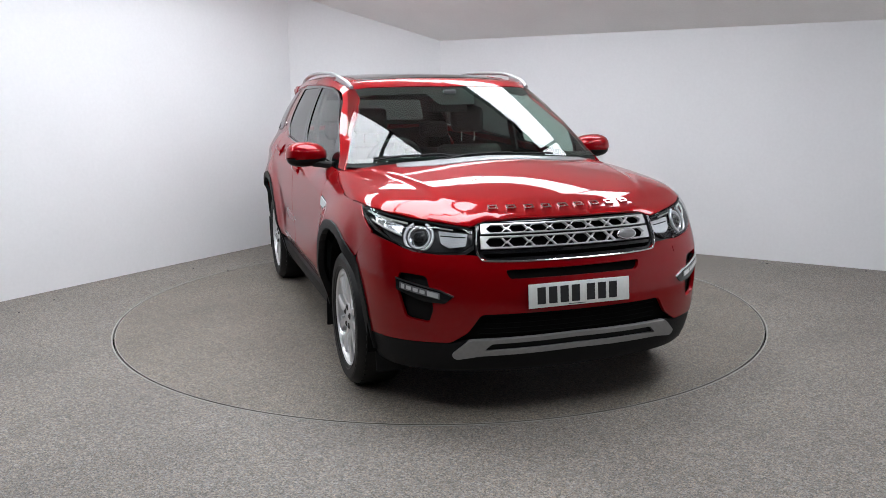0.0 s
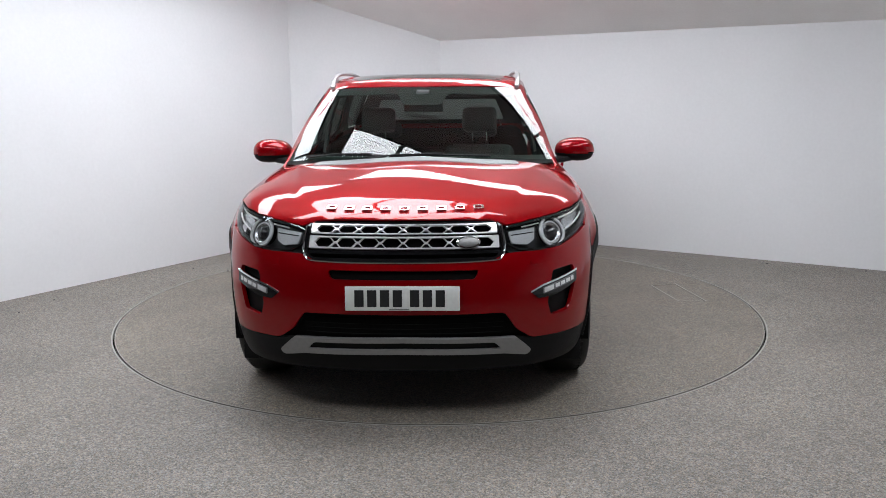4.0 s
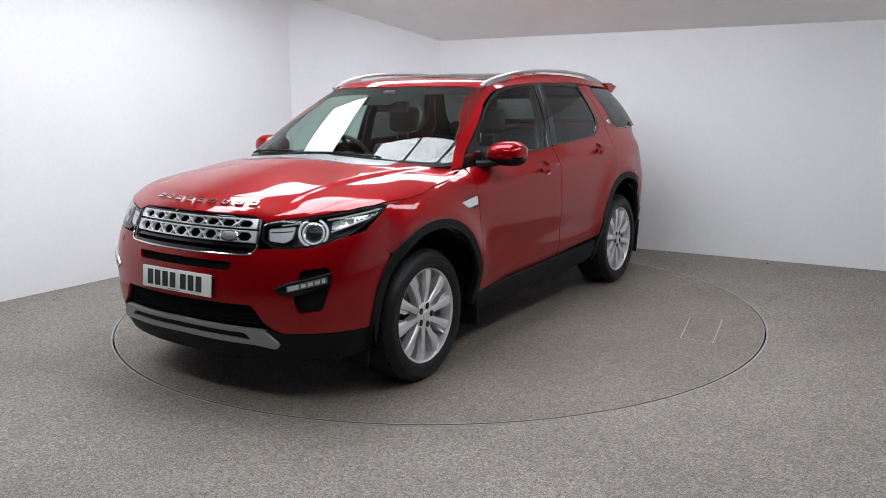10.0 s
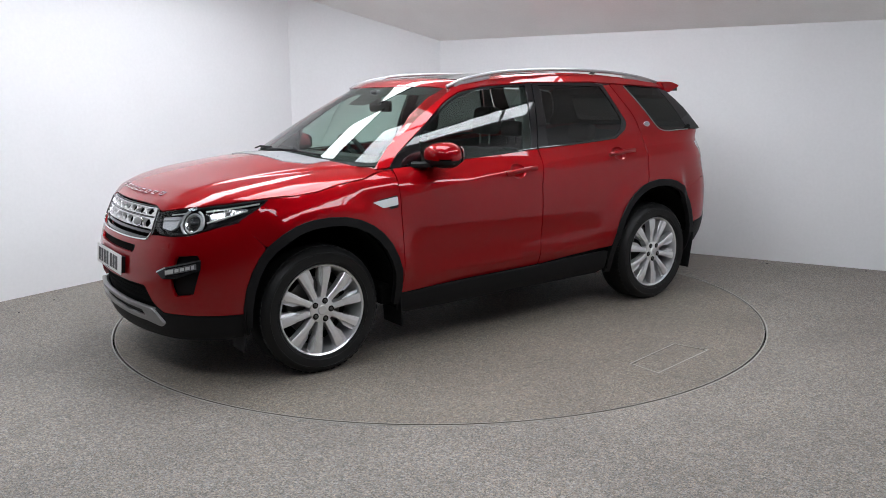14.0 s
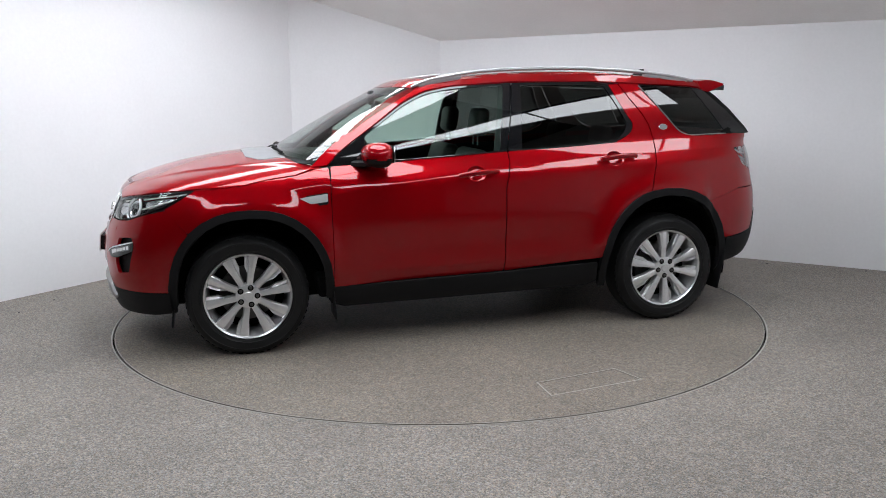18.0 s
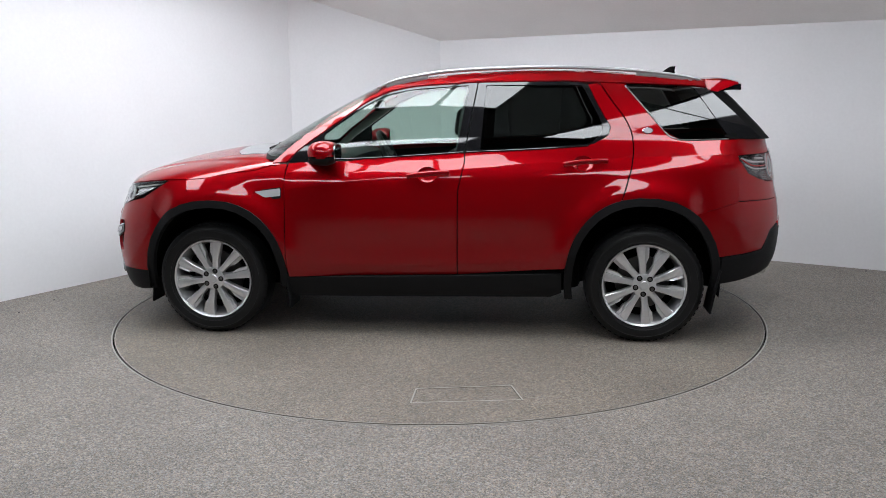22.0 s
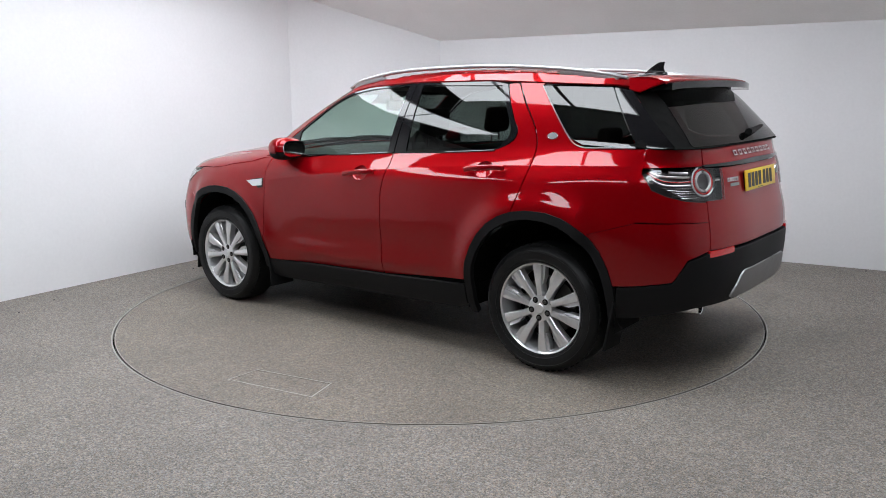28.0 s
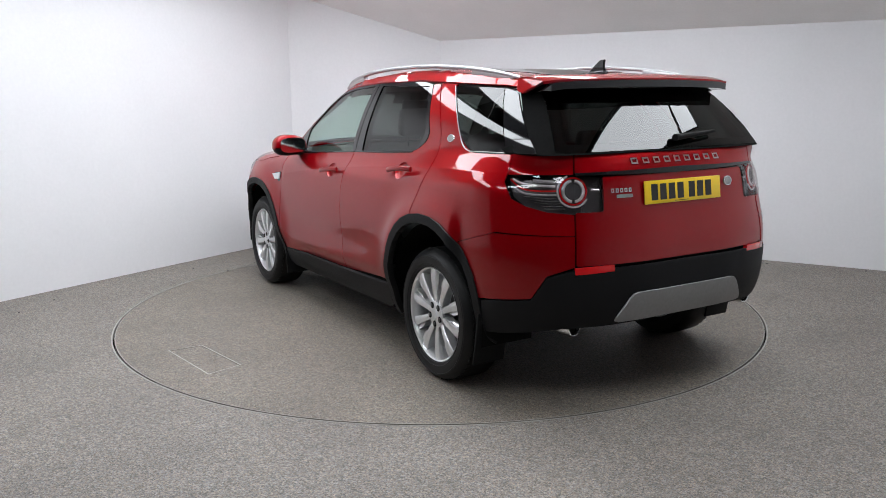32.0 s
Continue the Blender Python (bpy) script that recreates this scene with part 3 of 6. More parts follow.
def fitted(surf, outline, axis, na=4, nb=2, even=False):
    """The hull smoothed to one clean low-order sheet inside an outline. axis: the coordinate that depends on the other two."""
    lo, hi = [min(q[i] for q in outline) for i in (0, 1)], [max(q[i] for q in outline) for i in (0, 1)]
    grid = [Vector((lo[0] + (hi[0] - lo[0]) * i / 40, lo[1] + (hi[1] - lo[1]) * j / 24)) for i in range(41) for j in range(25)]
    loop = [Vector(q[:2]) for q in outline]
    A = [(q.x, q.y) for q in grid if inside(q, loop)]
    terms = [(i, j) for i in range(0, na + 1, 2 if even else 1) for j in range(nb + 1) if i / na + j / nb < 1.6]
    P = [surf(a, b)[0] for a, b in A]
    M = np.array([[a ** i * b ** j for i, j in terms] for a, b in A])
    k = np.linalg.lstsq(M, np.array([p[axis] for p in P]), rcond=None)[0]
    mean = sum((surf(a, b)[1] for a, b in A[::7]), Vector())

    def f(a, b):
        v = sum(c * a ** i * b ** j for c, (i, j) in zip(k, terms))
        da = sum(c * i * a ** (i - 1) * b ** j for c, (i, j) in zip(k, terms) if i)
        db = sum(c * j * a ** i * b ** (j - 1) for c, (i, j) in zip(k, terms) if j)
        if axis == 1:
            p, n = Vector((a, v, b)), Vector((-da, 1.0, -db))
        elif axis == 2:
            p, n = Vector((a, b, v)), Vector((-da, -db, 1.0))
        else:
            p, n = Vector((v, a, b)), Vector((1.0, -da, -db))
        n.normalize()
        n = n if n.dot(mean) > 0 else -n
        q, nq = surf(a, b)
        w = min(1.0, max(0.0, 1.4 - (p - q).length / 0.03))      # near its rim the sheet follows the hull
        return q.lerp(p, w), n
    return f


def smoothed(surf, a0, a1, b0, b1, ra, rb, step=0.02):
    """The hull sampled on a grid and faired: averaged over about ra by rb, with normals from the faired sheet."""
    na, nb = int(round((a1 - a0) / step)) + 1, int(round((b1 - b0) / step)) + 1
    P, V, N = np.zeros((na, nb, 3)), np.zeros((na, nb, 1)), np.zeros((na, nb, 3))
    for i in range(na):
        for j in range(nb):
            p, n = surf(a0 + i * step, b0 + j * step)
            P[i, j], N[i, j] = p, n
            V[i, j] = 1.0 if abs(p.z - b0 - j * step) < 1e-3 else 0.0
    X, Wt = P * V, V.copy()
    for ax, r in ((0, ra), (1, rb)):
        m = int(2.5 * r / step) + 1
        k = [math.exp(-0.5 * (d * step / r) ** 2) for d in range(-m, m + 1)]
        Y, Z_ = np.zeros_like(X), np.zeros_like(Wt)
        L = X.shape[ax]
        for d, w in zip(range(-m, m + 1), k):
            # mirror the offsets at the rim, so that the sheet keeps its slope there
            src = np.arange(L) + d
            okay = (src >= 0) & (src < L) & (np.arange(L) - d >= 0) & (np.arange(L) - d < L)
            src = np.clip(src, 0, L - 1)
            sh = [1, 1, 1]
            sh[ax] = L
            o = (okay * w if d else np.ones(L)).reshape(sh)
            Y += np.take(X, src, ax) * o
            Z_ += np.take(Wt, src, ax) * o
        X, Wt = Y, Z_
    F = np.where(Wt > 1e-6, X / np.maximum(Wt, 1e-9), P)
    C = np.cross(np.gradient(F, step, axis=0), np.gradient(F, step, axis=1))
    C /= np.maximum(np.linalg.norm(C, axis=2, keepdims=True), 1e-9)
    C *= np.where((C * N).sum(2, keepdims=True) < 0, -1, 1)

    def f(a, b):
        s, t = (a - a0) / step, (b - b0) / step
        if not (0 <= s <= na - 1 and 0 <= t <= nb - 1):
            return surf(a, b)
        i, j = min(int(s), na - 2), min(int(t), nb - 2)
        if V[i:i + 2, j:j + 2].min() == 0:
            return surf(a, b)
        s, t = s - i, t - j
        w = ((i, j, (1 - s) * (1 - t)), (i + 1, j, s * (1 - t)), (i, j + 1, (1 - s) * t), (i + 1, j + 1, s * t))
        return Vector(sum(F[p, q] * c for p, q, c in w)), Vector(sum(C[p, q] * c for p, q, c in w)).normalized()
    return f


def stepped(surf, relief, e=0.004):
    """The hull with a relief (metres out, by x and z) laid on its side."""
    def f(a, b):
        p, n = surf(a, b)
        d = relief(a, b)
        gx, gz = (relief(a + e, b) - relief(a - e, b)) / (2 * e), (relief(a, b + e) - relief(a, b - e)) / (2 * e)
        return p + n * d, (n - Vector((gx, 0, gz))).normalized()
    return f


def stepped_top(surf, relief, e=0.004):
    def f(a, b):
        p, n = surf(a, b)
        gx, gy = (relief(a + e, b) - relief(a - e, b)) / (2 * e), (relief(a, b + e) - relief(a, b - e)) / (2 * e)
        return p + Vector((0, 0, relief(a, b))), (n - Vector((gx, gy, 0)) * max(n.z, 0)).normalized()
    return f


def arch(cx, a, h, z0, t0, t1, n=14, power=2.25):
    """Wheel-arch curve from angle t0 to t1 (degrees, 0 at the front), a little squared."""
    out = []
    for i in range(n + 1):
        t = radians(t0 + (t1 - t0) * i / n)
        c, s = math.cos(t), math.sin(t)
        out.append((cx + a * math.copysign(abs(c) ** (2 / power), c), z0 + h * math.copysign(abs(s) ** (2 / power), s)))
    return out


FX, RX, HUB_Z, TYRE_R = 1.3705, -1.3705, 0.357, 0.361
ARCH_F, ARCH_R = (1.340, 0.478, 0.512, 0.362), (-1.352, 0.470, 0.530, 0.372)
side_tub, side_all, side_cab = on_side(tub), on_side(both), on_side(cabin)
nose_s = on_nose(tub)
cab_side, cab_tail, tub_tail = on_side(cabin), on_tail(both), on_tail(tub)


def ramp(v, a, b):
    t = min(max((v - a) / (b - a), 0.0), 1.0)
    return t * t * (3 - 2 * t)


CREASE = ((0.88, 0.938), (-0.04, 1.047), (-0.985, 1.120), (-1.90, 1.152))


CREASE_FIT = np.polyfit([q[0] for q in CREASE], [q[1] for q in CREASE], 3)


def crease_z(x):
    return float(np.polyval(CREASE_FIT, max(x, -2.0)))


WAIST = ((0.88, 1.100), (0.485, 1.113), (0.20, 1.139), (-0.262, 1.166), (-1.03, 1.212), (-1.50, 1.240), (-2.0, 1.250))
WAIST_FIT = np.polyfit([q[0] for q in WAIST], [q[1] for q in WAIST], 4)


def waist_z(x):
    return float(np.polyval(WAIST_FIT, min(x, 0.88)))


def shoulder(x):
    """Heights between which the body leans in, flat, from the crease to the waist."""
    hi = waist_z(x) + 0.004
    k = ramp(x, 0.30, 0.80)
    return crease_z(min(x, 0.88)) * (1 - k) + (hi - 0.02) * k, hi


def joined(low, high, span):
    """The lower hull up to the foot of a strip, the upper one from its top, and a flat strip between."""
    def f(a, z):
        z0, z1 = span(a)
        if z <= z0 or z >= z1:
            return (low if z <= z0 else high)(a, z)
        (p, n), (q, m) = low(a, z0), high(a, z1)
        t = (z - z0) / (z1 - z0)
        return p.lerp(q, t), n.lerp(m, t).normalized()
    return f


side_all = smoothed(joined(side_tub, on_side(both), shoulder), -1.96, 0.96, 0.30, 1.62, 0.05, 0.014)
tail_s = smoothed(joined(tub_tail, cab_tail, lambda u: (1.165, 1.25)), -1.24, 1.24, 0.34, 1.29, 0.03, 0.018)
pane_side = fitted(side_cab, [(0.72, 1.125), (0.40, 1.43), (0.10, 1.55), (-1.64, 1.545), (-1.86, 1.245), (-0.3, 1.165)], 1, 4, 2)
pane_front = fitted(on_front(cabin), [(0.77, 1.15), (0.60, 1.545), (-0.60, 1.545), (-0.77, 1.15)], 0, 4, 2, True)
pane_rear = fitted(on_rear(cabin), [(0.66, 1.26), (0.55, 1.53), (-0.55, 1.53), (-0.66, 1.26)], 0, 4, 1, True)


def sill_z(x):
    """The lower edge of the doors."""
    return 0.403 - 0.0245 * x


def relief(x, z):
    """Crease along the doors, the hollow over the lower ridge and the swell round the wheel arches."""
    s = z - crease_z(x)
    d = 0.0042 * math.exp(-abs(s) / (0.045 if s > 0 else 0.06)) * ramp(x, -1.94, -1.86) * (1 - ramp(x, 0.80, 0.90))
    ridge = sill_z(x) + 0.080
    ends = ramp(x, -0.95, -0.45) * (1 - ramp(x, 0.40, 0.86))
    d -= ends * (0.007 * math.exp(-((z - ridge - 0.12) / 0.085) ** 2) + 0.25 * max(ridge - z, 0.0))
    for (cx, a, h, z0), fade in ((ARCH_F, 1 - ramp(x, 1.58, 1.72)), (ARCH_R, ramp(x, -1.70, -1.60))):
        if z > z0:
            rho = (abs((x - cx) / a) ** 2.25 + ((z - z0) / h) ** 2.25) ** (1 / 2.25)
            d += 0.033 * fade * ramp(z, z0, z0 + 0.20) * math.exp(-(max(rho - 1, 0) * a / 0.085) ** 2)
    return d


side_body, side_low = stepped(side_all, relief), stepped(side_tub, relief)
CREASE_ROWS = [(0.86 - 0.022 * i, crease_z(0.86 - 0.022 * i) + o) for i in range(125) for o in (-0.014, -0.0045, 0.0045, 0.014)]

# dark inner structure: seals the gaps between the panels
inner_side = [(0.90, 0.30)] + arch(*ARCH_F, 175, 5) + [(1.84, 0.80), (1.50, 0.95), (0.93, 1.04), (0.75, 1.075), (-0.3, 1.13), (-1.2, 1.17),
              (-1.88, 1.19), (-1.88, 0.52)] + arch(*ARCH_R, 162, 8) + [(-0.85, 0.30)]
panel("inner_shell", inner_side, side_tub, M_DARK, car, r=0.0, step=0.06, off=-0.02, lip=0.0, mirror="both")

# --- sides ---
fender = arch(*ARCH_F, 176, 47) + [(1.694, 0.754), (1.812, 0.884), (1.707, 0.946), (1.640, 0.986), (1.495, 0.994), (1.36, 1.008), (1.25, 1.032), (1.06, 1.056), (0.95, 1.085),
                                  (0.864, 1.098), (0.865, 1.0), (0.865, 0.72)]
panel("fender_flange", [(1.66, 0.955), (1.66, 1.004), (1.495, 1.018), (1.36, 1.034), (1.25, 1.054), (1.06, 1.082), (0.95, 1.110), (0.88, 1.118), (0.88, 1.06), (1.06, 1.03), (1.36, 0.985)],
      side_tub, M_PAINT, car, r=0.0, step=0.03, off=-0.009, lip=0.0, mirror="both")
panel("front_fender", fender, side_low, M_PAINT, car, r=0.012, step=0.022, mirror="both", fair=1)
fdoor = [(0.860, 0.382), (0.860, 0.72), (0.860, 1.0), (0.852, 1.100), (0.80, 1.103), (0.485, 1.112), (0.20, 1.138), (-0.262, 1.163), (-0.263, 1.10),
         (-0.226, 0.94), (-0.219, 0.407)]


def oval(cx, cz, a, b, n=20):
    return [(cx + a * math.cos(2 * math.pi * i / n), cz + b * math.sin(2 * math.pi * i / n), 0.0) for i in range(n)]


F_CUP, R_CUP = (-0.040, 1.035, 0.062, 0.046), (-0.985, 1.100, 0.062, 0.046)
fdoors = panel("front_door", fdoor, side_body, M_PAINT, car, r=0.010, along=CREASE_ROWS, mirror="both", holes=[oval(*F_CUP)])
rdoor = [(-0.226, 0.407), (-0.233, 0.94), (-0.270, 1.10), (-0.270, 1.163), (-0.40, 1.170), (-1.034, 1.207, 0.05), (-1.138, 1.262, 0.05), (-1.158, 1.316, 0.03),
         (-1.120, 1.370), (-1.066, 1.470), (-1.018, 1.575), (-1.085, 1.578), (-1.155, 1.470), (-1.222, 1.383), (-1.270, 1.299, 0.05), (-1.287, 1.197, 0.05),
         (-1.268, 1.077), (-1.222, 0.921), (-1.208, 0.876)] + arch(*ARCH_R, 72, 8)
rdoors = panel("rear_door", rdoor, side_body, M_PAINT, car, r=0.010, step=0.025, along=CREASE_ROWS, mirror="both", holes=[oval(*R_CUP)])
QGLASS = [(-1.243, 1.562), (-1.650, 1.548), (-1.852, 1.244), (-1.590, 1.236, 0.06), (-1.475, 1.288, 0.05)]
DPILLAR = [(-1.656, 1.548), (-1.755, 1.530), (-2.045, 1.246), (-1.858, 1.244)]
quarter = ([(-1.214, 0.880), (-1.230, 0.921), (-1.276, 1.077), (-1.295, 1.197, 0.05), (-1.278, 1.301, 0.05), (-1.230, 1.386), (-1.163, 1.474), (-1.093, 1.580)]
           + [(-1.25, 1.574), (-1.235, 1.563), (-1.468, 1.283, 0.05), (-1.585, 1.229, 0.06), (-1.852, 1.237), (-1.905, 1.238)]
           + [(-1.905, 0.878), (-1.80, 0.846), (-1.658, 0.802)] + arch(*ARCH_R, 137, 108))
panel("quarter_panel", quarter, side_body, M_PAINT, car, r=0.0, step=0.025, along=CREASE_ROWS, mirror="both")
for k in range(2):
    pts = []
    for x, z in ((-1.240, 1.563), (-1.32, 1.468), (-1.40, 1.372), (-1.470, 1.288), (-1.515, 1.252), (-1.58, 1.236), (-1.70, 1.238), (-1.85, 1.241)):
        q, nq = side_all(x, z)
        pts.append(q + nq * 0.003)
    bm = sweep_bm(spline(pts, 3), 0.006, 0.007, 6)
    if k:
        bmesh.ops.transform(bm, verts=bm.verts, matrix=Matrix.Diagonal((1, -1, 1, 1)))
        bmesh.ops.reverse_faces(bm, faces=bm.faces[:])
    part("window_trim", bm, M_SATIN, car, "satin quarter window trim", 40)

# glass and black pillars of the sides
FGLASS = [(0.645, 1.113), (0.630, 1.276), (0.56, 1.325), (0.378, 1.452, 0.05), (0.235, 1.520, 0.06), (0.058, 1.553, 0.08), (-0.284, 1.573), (-0.213, 1.160), (0.20, 1.142), (0.485, 1.116)]
RGLASS = [(-0.392, 1.574), (-0.980, 1.566), (-1.035, 1.468), (-1.085, 1.370), (-1.108, 1.320, 0.03), (-1.092, 1.272, 0.05), (-1.028, 1.216, 0.03), (-0.361, 1.174)]
panel("front_window", FGLASS, pane_side, M_GLASS, car, "clear front door glass", r=0.012, off=-0.004, lip=0.004, mirror="both")
panel("rear_window", RGLASS, pane_side, M_PRIVACY, car, "dark privacy glass", r=0.012, off=-0.004, lip=0.004, mirror="both")
panel("quarter_window", QGLASS, pane_side, M_PRIVACY, car, "dark privacy glass", r=0.01, off=0.0, lip=0.004, mirror="both")
dlo = [(0.862, 1.102), (0.80, 1.17), (0.708, 1.237), (0.56, 1.338), (0.378, 1.464, 0.05), (0.235, 1.532, 0.05), (0.058, 1.565, 0.05), (-0.336, 1.587), (-0.262, 1.165),
       (0.20, 1.136), (0.485, 1.110)]
panel("window_frame", dlo, pane_side, M_GLOSSBLACK, fdoors[0], holes=[FGLASS], r=0.01, off=0.002)
panel("window_frame", dlo, pane_side, M_GLOSSBLACK, fdoors[1], holes=[FGLASS], r=0.01, off=0.002, mirror=True)
dlo_r = [(-0.344, 1.587), (-0.90, 1.590), (-1.012, 1.573), (-1.062, 1.470), (-1.115, 1.370), (-1.152, 1.316, 0.03), (-1.132, 1.263, 0.05), (-1.034, 1.209, 0.05), (-0.40, 1.171), (-0.270, 1.165)]
panel("window_frame", dlo_r, pane_side, M_GLOSSBLACK, rdoors[0], holes=[RGLASS], r=0.01, off=0.002)
panel("window_frame", dlo_r, pane_side, M_GLOSSBLACK, rdoors[1], holes=[RGLASS], r=0.01, off=0.002, mirror=True)
panel("rear_pillar", DPILLAR, pane_side, M_GLOSSBLACK, car, "gloss black rear pillar", r=0.01, mirror="both")
cant_rail = [(0.965, 1.096), (0.885, 1.168), (0.79, 1.247), (0.61, 1.385), (0.43, 1.494), (0.30, 1.553), (0.20, 1.588), (0.08, 1.612), (-0.15, 1.640), (-0.7, 1.650), (-1.2, 1.640), (-1.55, 1.608), (-1.74, 1.590),
             (-1.74, 1.548), (-1.66, 1.559), (-1.25, 1.578), (-0.9, 1.596), (-0.33, 1.593), (0.058, 1.571, 0.05), (0.235, 1.538, 0.05), (0.378, 1.470, 0.05), (0.56, 1.343), (0.708, 1.243), (0.80, 1.176), (0.868, 1.106)]
rail_sheet = smoothed(side_cab, -1.80, 1.00, 1.06, 1.66, 0.035, 0.012, 0.015)
panel("roof_side_rail", cant_rail, rail_sheet, M_PAINT, car, r=0.005, step=0.018, off=0.008, lip=0.014, mirror="both", fair=12)

# --- hood, roof, screens ---
hood = [(nose_s(u, z)[0].x, nose_s(u, z)[0].y) for u, z in ((0.0, 0.956), (0.16, 0.956), (0.32, 0.955), (0.44, 0.951), (0.48, 0.940), (0.52, 0.924), (0.60, 0.935), (0.70, 0.949), (0.817, 0.962), (0.95, 0.977), (1.08, 0.990))]
hood += [(x, side_tub(x, z)[0].y - 0.002) for x, z in ((1.64, 0.996), (1.495, 0.998), (1.36, 1.012), (1.25, 1.036), (1.15, 1.050), (1.06, 1.060), (0.96, 1.089))]
hood += [(0.905, 0.845), (0.93, 0.80, 0.03), (1.03, 0.69), (1.12, 0.42), (1.15, 0.0)]
hood = hood + [(q[0], -q[1], *q[2:]) for q in hood[-2:0:-1]]


def hood_edge(x):
    return 0.47 + 0.24 * (2.10 - x) / 1.1


def hood_relief(x, y):
    """The middle of the hood stands proud, with a crease down each side."""
    d = 0.008 * (1 - ramp(abs(y) - hood_edge(x), 0.0, 0.055)) * (1 - ramp(x, 1.70, 2.08))
    s = 2.115 - 0.30 * y * y - x            # distance back from the front edge
    return d + 0.011 * ramp(s, 0.0, 0.15) * (1 - ramp(s, 0.12, 0.55))


hood_sheet = fitted(on_top(tub), [(1.02, -0.80), (1.6, -0.80), (1.85, -0.66), (2.0, -0.40), (2.03, 0.0), (2.0, 0.40), (1.85, 0.66), (1.6, 0.80), (1.02, 0.80)], 2, 4, 6)
hood_raised = stepped_top(hood_sheet, hood_relief)
hood_rim = rounded(hood, 0.012, 0.03)
hood_hull = on_top(tub)


def hood_top(a, b):
    """The clean sheet inside, the hull itself along the shut lines."""
    d = min((a - q.x) ** 2 + (b - q.y) ** 2 for q in hood_rim) ** 0.5
    (p, n), (q, m) = hood_raised(a, b), hood_hull(a, b)
    k = ramp(d, 0.004, 0.085)
    return q.lerp(p, k), m.lerp(n, ramp(d, -0.03, 0.05)).normalized()


HOOD_ROWS = [(1.0 + 0.02 * i, sg * (hood_edge(1.0 + 0.02 * i) + o)) for i in range(52) for o in (-0.008, 0.008, 0.028, 0.048, 0.062) for sg in (1, -1)]
panel("hood", hood, hood_top, M_PAINT, car, r=0.012, step=0.028, along=HOOD_ROWS)
airbag = [(1.152, 0.0), (1.125, 0.40), (1.09, 0.545, 0.03), (1.25, 0.585, 0.04), (1.335, 0.40), (1.355, 0.0)]
airbag = airbag + [(q[0], -q[1], *q[2:]) for q in airbag[-2:0:-1]]
panel("hood_cover", airbag, hood_top, M_GREY, car, "silver-grey cover strip at the rear of the hood", r=0.012, off=0.005, lip=0.012)
cowl = [(1.17, 0.0), (1.145, 0.42), (1.05, 0.68), (0.93, 0.83), (0.80, 0.83), (0.90, 0.6), (1.0, 0.0)]
cowl = cowl + [(q[0], -q[1], *q[2:]) for q in cowl[-2:0:-1]]
panel("cowl", cowl, on_top(tub), M_BLACK, car, r=0.0, off=-0.012, lip=0.0)
roof = [(0.385, 0.0), (0.365, 0.36), (0.305, 0.590), (0.15, 0.645), (-0.15, 0.645), (-0.7, 0.640), (-1.2, 0.630), (-1.72, 0.590), (-1.76, 0.0)]
roof = roof + [(q[0], -q[1], *q[2:]) for q in roof[-2:0:-1]]
panel("roof", roof, on_top(cabin), M_PAINT, car, r=0.01, step=0.035, lip=0.008, fair=3)
pano = [(0.16, 0.52), (-1.28, 0.50), (-1.28, -0.50), (0.16, -0.52)]
panel("roof_glass", pano, on_top(cabin), M_GLOSSBLACK, car, "dark panoramic roof glass", r=0.06, step=0.04, off=0.003, lip=0.006)
SCREEN = [(0.806, 1.135), (0.632, 1.556), (0.35, 1.568), (-0.35, 1.568), (-0.632, 1.556), (-0.806, 1.135), (-0.45, 1.155), (0.45, 1.155)]
panel("windscreen", SCREEN, pane_front, M_GLASS, car, "clear windscreen", r=0.02, off=0.001, lip=0.004)
panel("screen_border", [(0.82, 1.122), (0.642, 1.560), (0.35, 1.574), (-0.35, 1.574), (-0.642, 1.560), (-0.82, 1.122)], pane_front, M_BLACK, car,
      holes=[[(0.775, 1.165), (0.603, 1.520), (0.16, 1.530), (0.12, 1.46), (-0.12, 1.46), (-0.16, 1.530), (-0.603, 1.520), (-0.775, 1.165), (-0.45, 1.178), (0.45, 1.178)]],
      r=0.02, off=-0.005, lip=0.004)
RSCREEN = [(0.690, 1.250), (0.575, 1.535), (-0.575, 1.535), (-0.690, 1.250)]
panel("rear_screen", RSCREEN, pane_rear, M_REARGLASS, car, "dark rear screen", r=0.02, off=0.001, lip=0.004)
panel("screen_border", [(0.80, 1.242), (0.625, 1.545), (-0.625, 1.545), (-0.80, 1.242)], pane_rear, M_DARK, car,
      holes=[[(0.62, 1.285), (0.535, 1.475), (-0.535, 1.475), (-0.62, 1.285)]], r=0.02, off=-0.002, lip=0.003)

# --- nose ---
U = nose
top = [(U(2.20, 0.0), 0.762), (U(2.18, 0.40), 0.766), (0.490, 0.800), (0.561, 0.804), (0.66, 0.804), (0.779, 0.815), (0.90, 0.851), (U(1.815, 0.895), 0.882)]
low = [(U(1.688, 0.925), 0.744), (U(1.785, 0.945), 0.60), (U(1.815, 0.94), 0.402), (U(2.05, 0.75), 0.402), (U(2.15, 0.60), 0.402), (U(2.19, 0.53), 0.45), (U(2.22, 0.475), 0.535), (U(2.245, 0.0), 0.535)]
half = top + low
bumper_out = half + [(-u, z) for u, z in half[-2:0:-1]]
SLOT = [(-0.355, 0.735), (0.355, 0.735), (0.335, 0.693), (-0.335, 0.693)]
FOG = [(U(2.095, 0.655), 0.560), (U(2.085, 0.665), 0.640), (U(2.075, 0.685), 0.712), (U(1.995, 0.79), 0.724), (U(1.985, 0.80), 0.665), (U(2.02, 0.765), 0.515), (U(2.085, 0.675), 0.498)]
